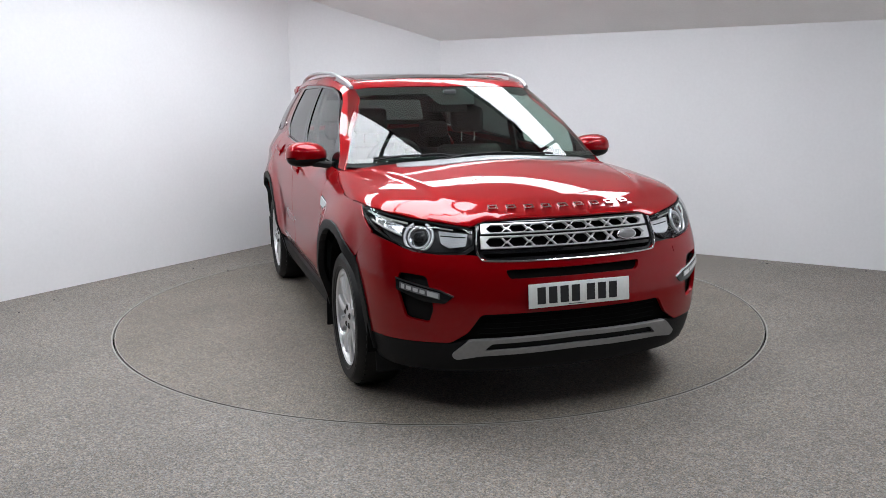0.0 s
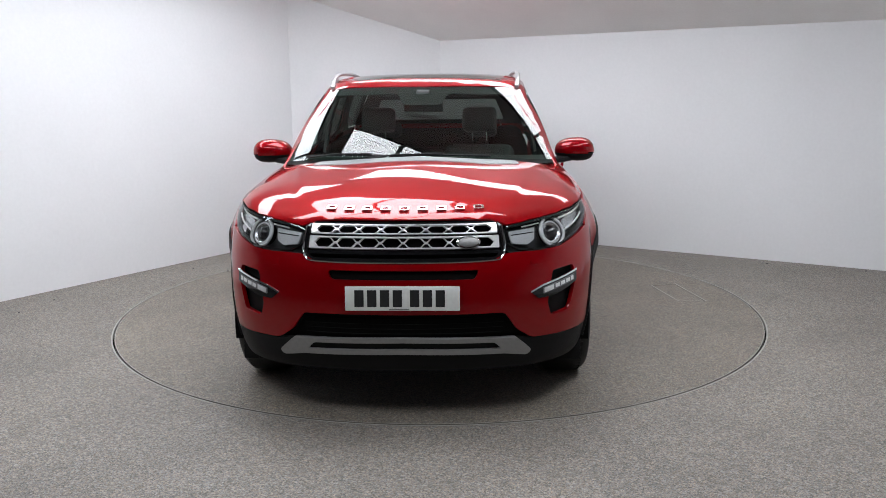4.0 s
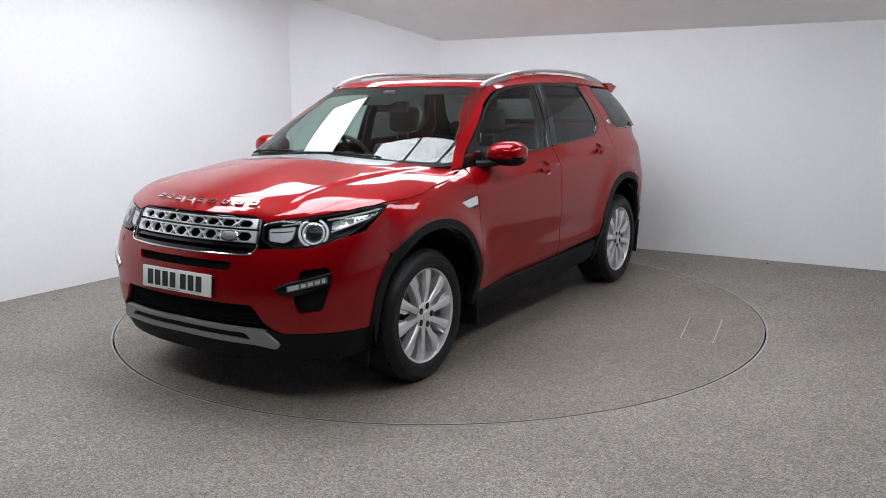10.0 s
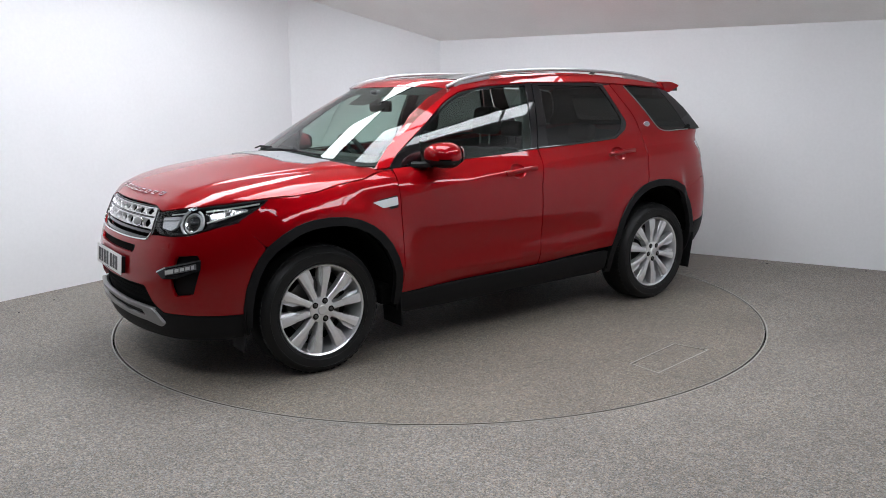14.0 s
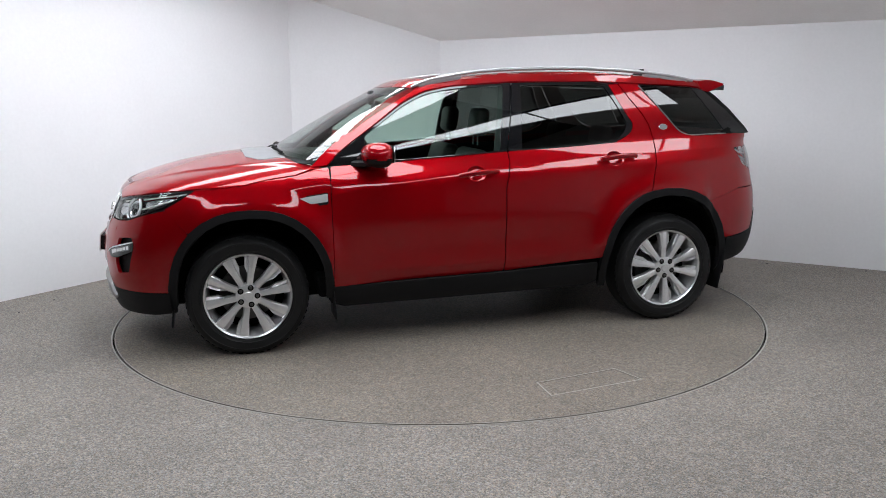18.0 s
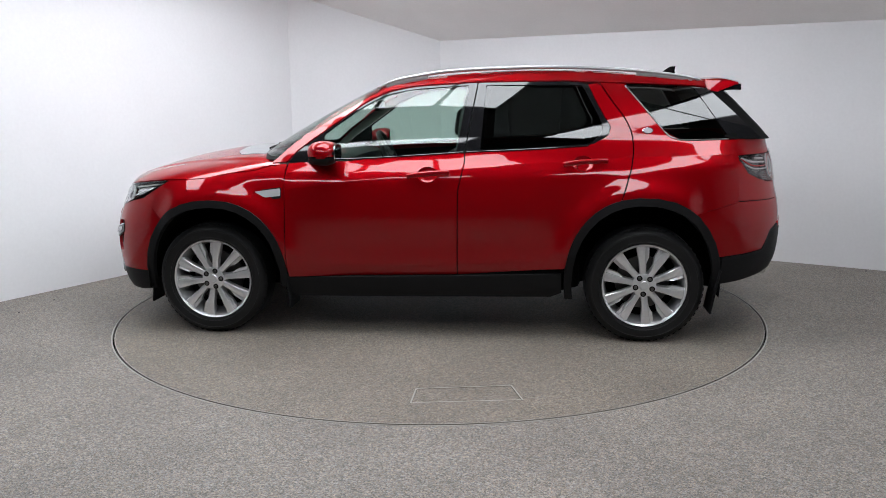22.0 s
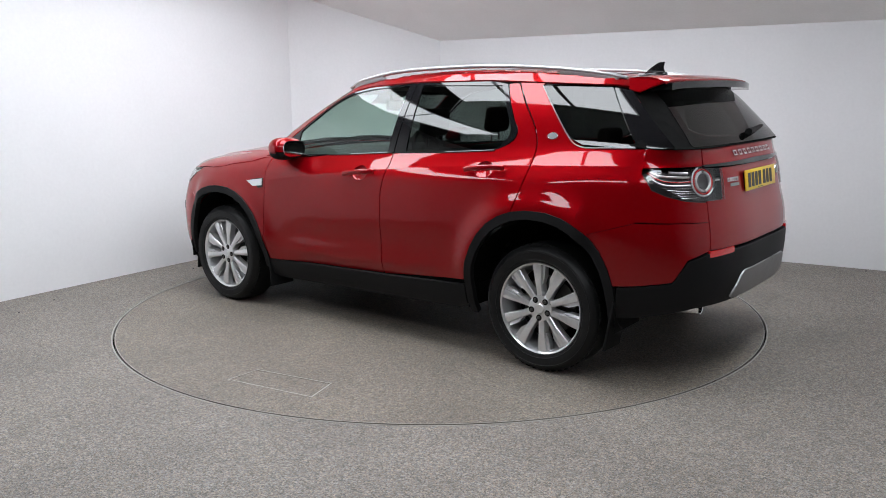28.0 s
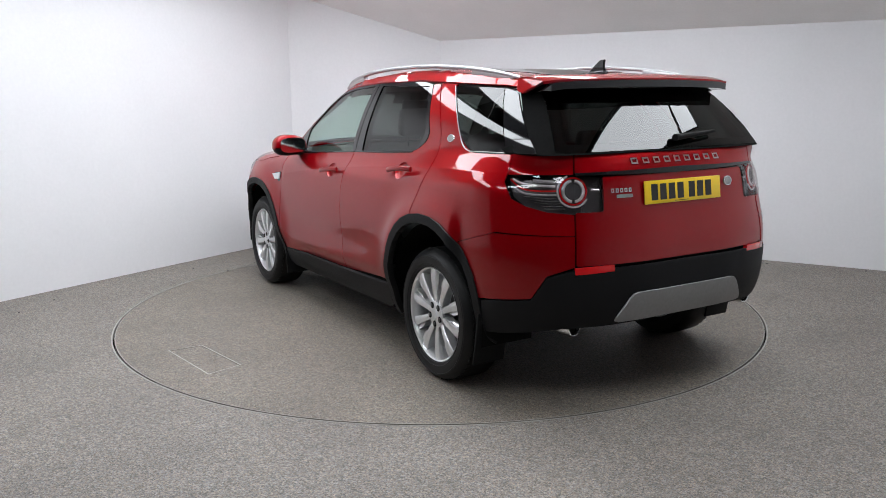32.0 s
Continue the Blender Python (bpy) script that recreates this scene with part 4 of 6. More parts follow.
FOGR = [(-u, z) for u, z in FOG]
bumper = panel("front_bumper", bumper_out, nose_s, M_PAINT, car, r=0.015, step=0.025, lip=0.02, holes=[SLOT, FOG, FOGR], fair=3)
panel("bumper_slot", [(-0.37, 0.745), (0.37, 0.745), (0.37, 0.685), (-0.37, 0.685)], nose_s, M_DARK, bumper, r=0.0, off=-0.022, lip=0.0)
for sg in (False, True):
    panel("fog_pocket", [(u + (u - U(2.06, 0.69)) * 0.08, z + (z - 0.6) * 0.08) for u, z in FOG], nose_s, M_BLACK, bumper, r=0.0, off=-0.03, lip=0.0, mirror=sg)
INTAKE = [(-0.50, 0.545), (0.50, 0.545), (0.585, 0.395), (-0.585, 0.395)]
panel("lower_grille", INTAKE, nose_s, M_DARK, bumper, r=0.0, off=-0.035, lip=0.0)
lowb = [(U(1.815, 0.94), 0.397), (U(2.05, 0.75), 0.397), (U(2.15, 0.60), 0.397), (0.50, 0.412)]
lowb = lowb + [(-u, z) for u, z in lowb[::-1]] + [(-U(1.81, 0.90), 0.275), (-U(1.9, 0.80), 0.255), (-U(2.1, 0.60), 0.25), (U(2.1, 0.60), 0.25), (U(1.9, 0.80), 0.255), (U(1.81, 0.90), 0.275)]
panel("lower_bumper", lowb, nose_s, M_BLACK, car, "black plastic lower bumper", r=0.005, off=-0.004, lip=0.02)
skid = [(0.52, 0.414), (0.0, 0.424), (-0.52, 0.414), (-0.60, 0.345), (-0.58, 0.322), (-0.47, 0.338), (0.0, 0.348), (0.47, 0.338), (0.58, 0.322), (0.60, 0.345)]
panel("skid_bar", skid, nose_s, M_SATIN, car, "satin silver skid bar", r=0.012, off=0.012, lip=0.025, holes=[[(0.42, 0.396), (0.0, 0.404), (-0.42, 0.396), (-0.455, 0.362), (0.0, 0.371), (0.455, 0.362)]])

# --- tail ---
W = tail
u_gate = 0.612
u_side = W(-1.90, 0.90)
LAMP_LOW = [(0.936, 1.140), (0.893, 1.046), (0.827, 1.014), (0.731, 0.988), (u_gate + 0.004, 0.976)]


def seam_u(z):
    """Where the quarter panel ends, unrolled."""
    return W(-1.902, side_all(-1.902, z)[0].y)


panel("rear_corner", [(seam_u(z), z) for z in (1.240, 1.215, 1.19, 1.168, 1.147)] + [(0.80, 1.150), (u_gate + 0.004, 1.152), (u_gate + 0.004, 1.246), (0.78, 1.244)],
      tail_s, M_PAINT, car, r=0.0, step=0.02, off=0.0, lip=0.006, mirror="both")
panel("rear_corner", [(seam_u(1.147), 1.147)] + [(u + 0.004, z - 0.006) for u, z in LAMP_LOW[:-1]] + [(u_gate + 0.004, 0.970), (u_gate + 0.004, 0.876)] + [(seam_u(z), z) for z in (0.882, 0.95, 1.02, 1.07, 1.11)],
      tail_s, M_PAINT, car, r=0.0, step=0.02, off=0.0, lip=0.006, mirror="both")
gate = [(u_gate - 0.004, 1.240), (u_gate - 0.004, 1.158), (0.0, 1.166), (-u_gate + 0.004, 1.158), (-u_gate + 0.004, 1.240), (0.0, 1.247)]
panel("tailgate_top", gate, tail_s, M_PAINT, car, r=0.006, lip=0.012)
U_IN = W(-2.20, 0.478)
tailgate = panel("tailgate", [(U_IN, 1.138), (U_IN, 0.980), (u_gate - 0.004, 0.978), (u_gate - 0.004, 0.735), (-u_gate + 0.004, 0.735), (-u_gate + 0.004, 0.978), (-U_IN, 0.980), (-U_IN, 1.138)],
                 tail_s, M_PAINT, car, r=0.008, lip=0.012, off=-0.003)
panel("tailgate_strip", [(u_gate - 0.004, 1.156), (0.0, 1.164), (-u_gate + 0.004, 1.156), (-u_gate + 0.004, 1.146), (0.0, 1.138), (u_gate - 0.004, 1.146)], tail_s, M_GLOSSBLACK, car, "gloss black strip over the plate", r=0.002, off=0.006, lip=0.014)


def side_u(x, z):
    return W(x, side_all(x, z)[0].y)


rb = [(side_u(-1.655, 0.799), 0.799), (side_u(-1.80, 0.843), 0.843), (seam_u(0.875), 0.875), (u_gate + 0.004, 0.873), (u_gate + 0.004, 0.732), (0.735, 0.690), (0.80, 0.578), (side_u(-1.80, 0.543), 0.543),
      (side_u(-1.780, 0.60), 0.60), (side_u(-1.735, 0.70), 0.70)]
panel("rear_bumper", rb, tail_s, M_PAINT, car, r=0.006, step=0.022, lip=0.014, mirror="both")
lowr = [(W(-1.825, 0.912), 0.536), (0.80, 0.571), (0.735, 0.682), (u_gate, 0.716), (0.0, 0.720), (-u_gate, 0.716), (-0.735, 0.682), (-0.80, 0.571), (-W(-1.825, 0.912), 0.536),
        (-W(-1.83, 0.91), 0.37), (-W(-1.95, 0.86), 0.385), (-W(-2.13, 0.66), 0.43), (0.0, 0.445), (W(-2.13, 0.66), 0.43), (W(-1.95, 0.86), 0.385), (W(-1.83, 0.91), 0.37)]
lower_rear = panel("lower_bumper", lowr, tail_s, M_BLACK, car, "black plastic rear lower bumper", r=0.006, off=0.004, lip=0.03)
panel("bumper_step", [(u_gate, 0.742), (-u_gate, 0.742), (-u_gate, 0.710), (u_gate, 0.710)], tail_s, M_DARK, lower_rear, r=0.0, off=-0.02, lip=0.0)
panel("gate_lining", [(u_gate, 1.235), (-u_gate, 1.235), (-u_gate, 0.75), (u_gate, 0.75)], tail_s, M_DARK, car, r=0.0, step=0.08, off=-0.06, lip=0.0)
panel("corner_lining", [(u_side, 1.22), (u_gate - 0.01, 1.235), (u_gate - 0.01, 0.75), (u_side, 0.75)], tail_s, M_DARK, car, r=0.0, step=0.08, off=-0.055, lip=0.0, mirror="both")
panel("skid_plate", [(0.335, 0.590), (-0.335, 0.590, 0.03), (-0.43, 0.452), (0.43, 0.452)], tail_s, M_SATIN, lower_rear, "satin silver skid plate", r=0.03, off=0.014, lip=0.02)

# --- cladding ---
def ring_outline(spec, width, t0, t1):
    cx, a, h, z0 = spec
    o = arch(cx, a, h, z0, t0, t1, 18)
    i = arch(cx, a - width, h - width, z0, t0, t1, 18)
    return o + i[::-1]


panel("wheel_arch_trim", ring_outline(ARCH_F, 0.047, -4, 184), side_low, M_BLACK, car, "black plastic wheel arch trim", r=0.0, step=0.02, off=0.009, lip=0.035, mirror="both")
panel("wheel_arch_trim", ring_outline(ARCH_R, 0.047, -12, 186), side_low, M_BLACK, car, "black plastic wheel arch trim", r=0.0, step=0.02, off=0.009, lip=0.035, mirror="both")
panel("sill_cladding", [(0.885, 0.378), (-0.22, 0.403), (-0.865, 0.425), (-0.87, 0.30), (-0.80, 0.270), (0.80, 0.245), (0.885, 0.28)], side_tub, M_BLACK, car, "black plastic sill cladding", r=0.005, off=0.002, lip=0.05, mirror="both")


# --- underbody and wheel housings ---
part("underbody", box_bm(-1.0, 2.02, -0.62, 0.62, 0.26, 0.62, 0.04), M_DARK, car)
part("rear_underbody", box_bm(-2.10, -0.95, -0.60, 0.60, 0.43, 0.66, 0.04), M_DARK, car)
part("rear_axle", box_bm(-1.50, -1.24, -0.70, 0.70, 0.27, 0.40, 0.03), M_DARK, car)
part("firewall", box_bm(0.95, 1.75, -0.60, 0.60, 0.55, 1.02, 0.06), M_DARK, car)
part("cabin_floor", box_bm(-0.90, 0.95, -0.84, 0.84, 0.30, 0.42, 0.02), M_DARK, car)
for cx, rr in ((1.345, 0.462), (-1.352, 0.470)):
    for sg in (1, -1):
        prof = [(0.05, 0.60), (rr, 0.60), (rr, 0.905)]
        bm = bmesh.new()
        n = 28
        rows = []
        for r0, yy in prof:
            rows.append([bm.verts.new((cx + r0 * math.cos(math.pi * (i / n * 1.1 - 0.05)), yy * sg, 0.365 + (r0 + 0.015) * math.sin(math.pi * (i / n * 1.1 - 0.05)))) for i in range(n + 1)])
        for p, q in zip(rows, rows[1:]):
            for i in range(n):
                bm.faces.new((p[i], p[i + 1], q[i + 1], q[i]))
        part("wheel_liner", bm, M_DARK, car, smooth=40)


# --- wheels ---
def build_wheel():
    """One alloy wheel, its axle along y, outer face towards +y."""
    w = new("wheel")
    R = TYRE_R
    turn = Matrix.Rotation(-math.pi / 2, 4, "X")
    tyre_prof = [(0.252, -0.02), (0.262, 0.004), (0.290, 0.014), (0.325, 0.010), (0.345, -0.008), (0.357, -0.030), (R, -0.050), (R, -0.195), (0.352, -0.215), (0.335, -0.235), (0.28, -0.24), (0.25, -0.22)]
    tyre = part("tyre", lathe_bm(tyre_prof, 72, m=turn), M_TYRE, w, smooth=35)
    for rr, hh in ((0.276, 0.0118), (0.318, 0.0128)):
        part("sidewall_rib", lathe_bm([(rr - 0.003, hh - 0.003), (rr, hh), (rr + 0.003, hh - 0.003)], 72, m=turn), M_TYRE, tyre, smooth=60)
    # tread blocks round the shoulder
    bm = bmesh.new()
    for i in range(54):
        a = 2 * math.pi * i / 54
        b = box_bm(0.340, 0.3598, -0.012, 0.012, -0.070, -0.026, m=Matrix.Rotation(a, 4, "Z"))
        me = bpy.data.meshes.new("t")
        b.to_mesh(me)
        b.free()
        bm.from_mesh(me)
        bpy.data.meshes.remove(me)
    bmesh.ops.transform(bm, verts=bm.verts, matrix=turn)
    part("tread", bm, M_TYRE, tyre)
    rim = part("rim", lathe_bm([(0.254, -0.022), (0.259, -0.006), (0.255, 0.000), (0.247, -0.006), (0.240, -0.030), (0.228, -0.075), (0.222, -0.20), (0.25, -0.215)], 72, m=turn), M_WHEEL, w, smooth=35)
    part("brake_disc", lathe_bm([(0.03, -0.115), (0.165, -0.115), (0.165, -0.14), (0.03, -0.14)], 40, m=turn), M_STEEL, w, smooth=35)
    part("wheel_back", lathe_bm([(0.001, -0.15), (0.222, -0.16), (0.222, -0.20)], 32, m=turn), M_DARK, w, smooth=35)
    # ten spokes: narrow waist at the hub, stepped wider blade with a bevelled shoulder towards the rim
    R_ST = (0.055, 0.100, 0.135, 0.158, 0.172, 0.205, 0.249)
    FLAT = (0.0185, 0.0185, 0.0195, 0.021, 0.023, 0.026, 0.030)
    SHOULDER = (0.0195, 0.0195, 0.022, 0.032, 0.040, 0.043, 0.047)
    RISE = (-0.018, -0.014, -0.010, -0.009, -0.008, -0.008, -0.011)
    for i in range(10):
        a = 2 * math.pi * (i + 0.25) / 10
        hand = 1 if i % 2 else -1
        bm = bmesh.new()
        rings = []
        for r0, fl, sh, z in zip(R_ST, FLAT, SHOULDER, RISE):
            ring = [(-fl * 1.06, z - 0.050), (-fl * 1.04, z - 0.006), (-fl * 0.92, z - 0.003), (-fl * 0.25, z), (fl * 0.76, z - 0.003), (fl * 0.88, z - 0.019), (sh, z - 0.011), (sh * 0.98, z - 0.050)]
            rings.append([bm.verts.new((r0, o * hand, h)) for o, h in ring])
        for p, q in zip(rings, rings[1:]):
            for j in range(7):
                bm.faces.new((p[j], q[j], q[j + 1], p[j + 1]))
        bmesh.ops.recalc_face_normals(bm, faces=bm.faces[:])
        bmesh.ops.transform(bm, verts=bm.verts, matrix=turn @ Matrix.Rotation(a, 4, "Z"))
        part("spoke", bm, M_WHEEL, rim, smooth=14)
    part("hub", lathe_bm([(0.001, -0.004), (0.024, -0.004), (0.027, -0.007), (0.029, -0.010), (0.062, -0.010), (0.072, -0.014), (0.076, -0.06)], 40, m=turn), M_WHEEL, rim, smooth=30)
    for i in range(5):
        a = 2 * math.pi * (i + 0.5) / 5
        at = turn @ Matrix.Translation((0.053 * math.cos(a), 0.053 * math.sin(a), 0.0))
        # near-black disc laid on the hub face, painting the shade of a nut recess
        part("nut_well_shade", lathe_bm([(0.0175, -0.0085), (0.0165, -0.0092), (0.001, -0.0094)], 18, m=at), M_DARK, rim)
        part("lug_nut", lathe_bm([(0.001, -0.002), (0.0075, -0.002), (0.0105, -0.005), (0.0115, -0.012)], 6, m=at), M_STEEL, rim)
    return w


wheel = build_wheel()
wheel.parent = car
wheel.matrix_basis = pose(FX, 0.918, HUB_Z)
copy_thing(wheel, pose(RX, 0.918, HUB_Z, 0, 50, 0)).parent = car
copy_thing(wheel, pose(FX, -0.918, HUB_Z, 0, 17, 180)).parent = car
copy_thing(wheel, pose(RX, -0.918, HUB_Z, 0, 33, 180)).parent = car


# ---------- details of the car ----------
def frame_at(surf, a, b, up=Z, off=0.0, mirror=False):
    """A pose on the hull: local z out along the normal, local y as near to up as it goes."""
    p, n = surf(a, b)
    side = up.cross(n).normalized()
    top = n.cross(side).normalized()
    m = Matrix((side, top, n)).transposed().to_4x4()
    m.translation = p + n * off
    return m


FLIP_Y = Matrix.Diagonal((1, -1, 1, 1))


def twin(name, make, mat, parent=car, label="", smooth=40):
    """The same piece on the left and, mirrored, on the right."""
    out = []
    for k in range(2):
        bm = make()
        if k:
            bmesh.ops.transform(bm, verts=bm.verts, matrix=FLIP_Y)
            bmesh.ops.reverse_faces(bm, faces=bm.faces[:])
        par = parent[k] if isinstance(parent, (list, tuple)) else parent
        out.append(part(name, bm, mat, par, label, smooth))
    return out


def ellipse_bm(a, b, h, m, n=28, ring=0.0):
    """A low oval boss with a rounded edge."""
    bm = bmesh.new()
    rows = []
    prof = [(1.0, 0.0), (1.0, 0.6 * h), (0.93, h), (max(1 - ring, 0.02) if ring else 0.02, h)]
    if ring:
        prof.append((1 - ring, 0.4 * h))
    for k, z in prof:
        rows.append([bm.verts.new((a * k * math.cos(2 * math.pi * i / n), b * k * math.sin(2 * math.pi * i / n), z)) for i in range(n)])
    for p, q in zip(rows, rows[1:]):
        for i in range(n):
            bm.faces.new((p[i], p[(i + 1) % n], q[(i + 1) % n], q[i]))
    bmesh.ops.transform(bm, verts=bm.verts, matrix=m)
    bmesh.ops.recalc_face_normals(bm, faces=bm.faces[:])
    return bm


def torus_bm(R, r, m, n=36, k=8, a0=0.0, a1=360.0):
    full = a1 - a0 >= 359.9
    pts = [Vector((R * math.cos(radians(a0 + (a1 - a0) * i / n)), R * math.sin(radians(a0 + (a1 - a0) * i / n)), 0)) for i in range(n if full else n + 1)]
    bm = sweep_bm(pts, 2 * r, 2 * r, k, 2.4, closed=full)
    bmesh.ops.transform(bm, verts=bm.verts, matrix=m)
    return bm


# --- grille ---
grille = panel("grille", [(-0.50, 0.952), (0.50, 0.952), (0.49, 0.80), (0.44, 0.772), (-0.44, 0.772), (-0.49, 0.80)], nose_s, M_DARK, car, r=0.0, off=-0.05, lip=0.0)
panel("grille_surround", [(-0.478, 0.946), (-0.497, 0.920), (-0.490, 0.81), (-0.450, 0.768, 0.03), (0.450, 0.768, 0.03), (0.490, 0.81), (0.497, 0.920), (0.478, 0.946)], nose_s, M_GLOSSBLACK, grille, r=0.01, off=-0.006, lip=0.03, step=0.03,
      holes=[[(-0.478, 0.942), (-0.474, 0.815), (-0.443, 0.788, 0.02), (0.443, 0.788, 0.02), (0.474, 0.815), (0.478, 0.942)]])
for sgn in (1, -1):
    path = [nose_s(sgn * u, z)[0] + nose_s(sgn * u, z)[1] * 0.004 for u, z in ((0.492, 0.925), (0.491, 0.86), (0.489, 0.83), (0.484, 0.808), (0.468, 0.786), (0.440, 0.773), (0.30, 0.768), (0.15, 0.767), (0.0, 0.767))]
    part("grille_trim", sweep_bm(spline(path, 4), 0.009, 0.009, 8), M_CHROME, grille, "chrome grille trim", 40)
for zc, hh in ((0.915, 0.022), (0.856, 0.027)):
    holes = []
    n = 8
    for i in range(n):
        c = -0.452 + 0.904 * (i + 0.5) / n
        a, b = 0.0495, hh * 0.76
        holes.append([(c - a, zc), (c - a * 0.55, zc + b), (c + a * 0.55, zc + b), (c + a, zc), (c + a * 0.55, zc - b), (c - a * 0.55, zc - b)])
        if i < n - 1:
            d = c + 0.452 / n
            for sg in (1, -1):
                holes.append([(d - 0.025, zc + sg * hh * 0.80), (d + 0.025, zc + sg * hh * 0.80), (d + 0.006, zc + sg * hh * 0.16), (d - 0.006, zc + sg * hh * 0.16)])
    panel("grille_bar", [(-0.470, zc + hh), (0.470, zc + hh), (0.466, zc - hh), (-0.466, zc - hh)], nose_s, M_REFLECT, grille, "silver honeycomb grille bar", r=0.002, step=0.02, off=-0.004, lip=0.02, holes=holes)
panel("grille_slat", [(-0.468, 0.885), (0.468, 0.885), (0.468, 0.890), (-0.468, 0.890)], nose_s, M_GLOSSBLACK, grille, r=0.0, off=-0.012, lip=0.02)
panel("grille_slat", [(-0.468, 0.806), (0.468, 0.806), (0.468, 0.820), (-0.468, 0.820)], nose_s, M_GLOSSBLACK, grille, r=0.0, off=-0.012, lip=0.02)
em = frame_at(nose_s, nose(2.16, 0.30), 0.853, off=0.004)
part("emblem", ellipse_bm(0.056, 0.028, 0.008, em), M_CHROME, grille, "oval emblem plate", 40)
part("emblem_field", ellipse_bm(0.048, 0.022, 0.002, em @ pose(0, 0, 0.007)), M_SATIN, grille, "", 40)
# lower intake mesh
for i in range(5):
    z = 0.425 + 0.024 * i
    panel("intake_bar", [(-0.47, z), (0.47, z), (0.47, z + 0.007), (-0.47, z + 0.007)], nose_s, M_DARK, bumper, r=0.0, step=0.06, off=-0.030, lip=0.004)


# --- lettering as plain shapes ---
def letter_bars(surf, u0, u1, z, n, w, h, depth, mat, parent, off=0.0, stroke=0.0):
    """A row of plain bars; with a stroke, open rectangles of that line width."""
    for i in range(n):
        u = u0 + (u1 - u0) * i / (n - 1)
        m = frame_at(surf, u, z, off=off)
        if not stroke:
            part("letter_bar", box_bm(-w / 2, w / 2, -h / 2, h / 2, 0, depth, 0.0025, 1, m), mat, parent)
            continue
        bm = bmesh.new()
        rings = []
        for a, b, d in ((w / 2, h / 2, 0.0), (w / 2, h / 2, depth), (w / 2 - stroke, h / 2 - stroke, depth), (w / 2 - stroke, h / 2 - stroke, 0.0)):
            rings.append([bm.verts.new(m @ Vector(q)) for q in ((-a, -b, d), (a, -b, d), (a, b, d), (-a, b, d))])
        for p, q in zip(rings, rings[1:]):
            for j in range(4):
                bm.faces.new((p[j], p[(j + 1) % 4], q[(j + 1) % 4], q[j]))
        bmesh.ops.recalc_face_normals(bm, faces=bm.faces[:])
        part("letter_bar", bm, mat, parent)


letter_bars(lambda u, z: hood_top(z - 0.30 * u * u, u), -0.345, 0.345, 2.062, 9, 0.046, 0.034, 0.004, M_CHROME, car, 0.0005, 0.008)
letter_bars(tail_s, -0.290, 0.290, 1.200, 9, 0.040, 0.032, 0.005, M_CHROME, car, 0.0, 0.008)
letter_bars(tail_s, 0.335, 0.430, 1.072, 5, 0.016, 0.020, 0.004, M_CHROME, car, -0.003, 0.005)
m = frame_at(tail_s, 0.365, 1.045)
part("badge_bar", box_bm(-0.045, 0.045, -0.008, 0.008, -0.003, 0.002, 0.001, 1, m), M_SATIN, car)
em = frame_at(tail_s, -0.330, 1.075)
part("emblem", ellipse_bm(0.034, 0.026, 0.008, em), M_CHROME, car, "oval emblem plate", 40)
part("emblem_field", ellipse_bm(0.028, 0.020, 0.002, em @ pose(0, 0, 0.007)), M_SATIN, car, "", 40)
twin("side_badge", lambda: ellipse_bm(0.033, 0.021, 0.006, frame_at(side_all, -1.372, 1.293)), M_CHROME, car, "small oval badge")
twin("badge_field", lambda: ellipse_bm(0.029, 0.0175, 0.007, frame_at(side_all, -1.372, 1.293)), M_SATIN, car)


# --- number plates ---
def number_plate(m, mat, label):
    ob = part("number_plate", box_bm(-0.26, 0.26, -0.0555, 0.0555, 0, 0.006, 0.003, 2, m), mat, car, label, 40)
    for i in range(7):
        x = -0.196 + 0.058 * i + (0.020 if i > 3 else 0.0)
        part("character_bar", box_bm(x - 0.021, x + 0.021, -0.0385, 0.0385, 0.006, 0.0072, m=m), M_INK, ob)
    part("maker_bar", box_bm(-0.06, 0.03, -0.050, -0.047, 0.006, 0.0066, m=m), M_INK, ob)
    return ob


mp = Matrix(((0, -0.09, 0.996, 2.250), (1, 0, 0, 0), (0, 0.996, 0.09, 0.615), (0, 0, 0, 1)))
number_plate(mp, M_WHITEPLATE, "white front number plate with dark bars")
part("plate_mount", box_bm(-0.25, 0.25, -0.045, 0.045, -0.03, -0.0005, m=mp), M_BLACK, car)
mp = Matrix(((0, 0.12, -0.993, -2.232), (-1, 0, 0, 0), (0, 0.993, 0.12, 1.052), (0, 0, 0, 1)))
number_plate(mp, M_YELLOWPLATE, "yellow rear number plate with dark bars")
part("plate_mount", box_bm(-0.25, 0.25, -0.045, 0.045, -0.03, -0.0005, m=mp), M_BLACK, car)

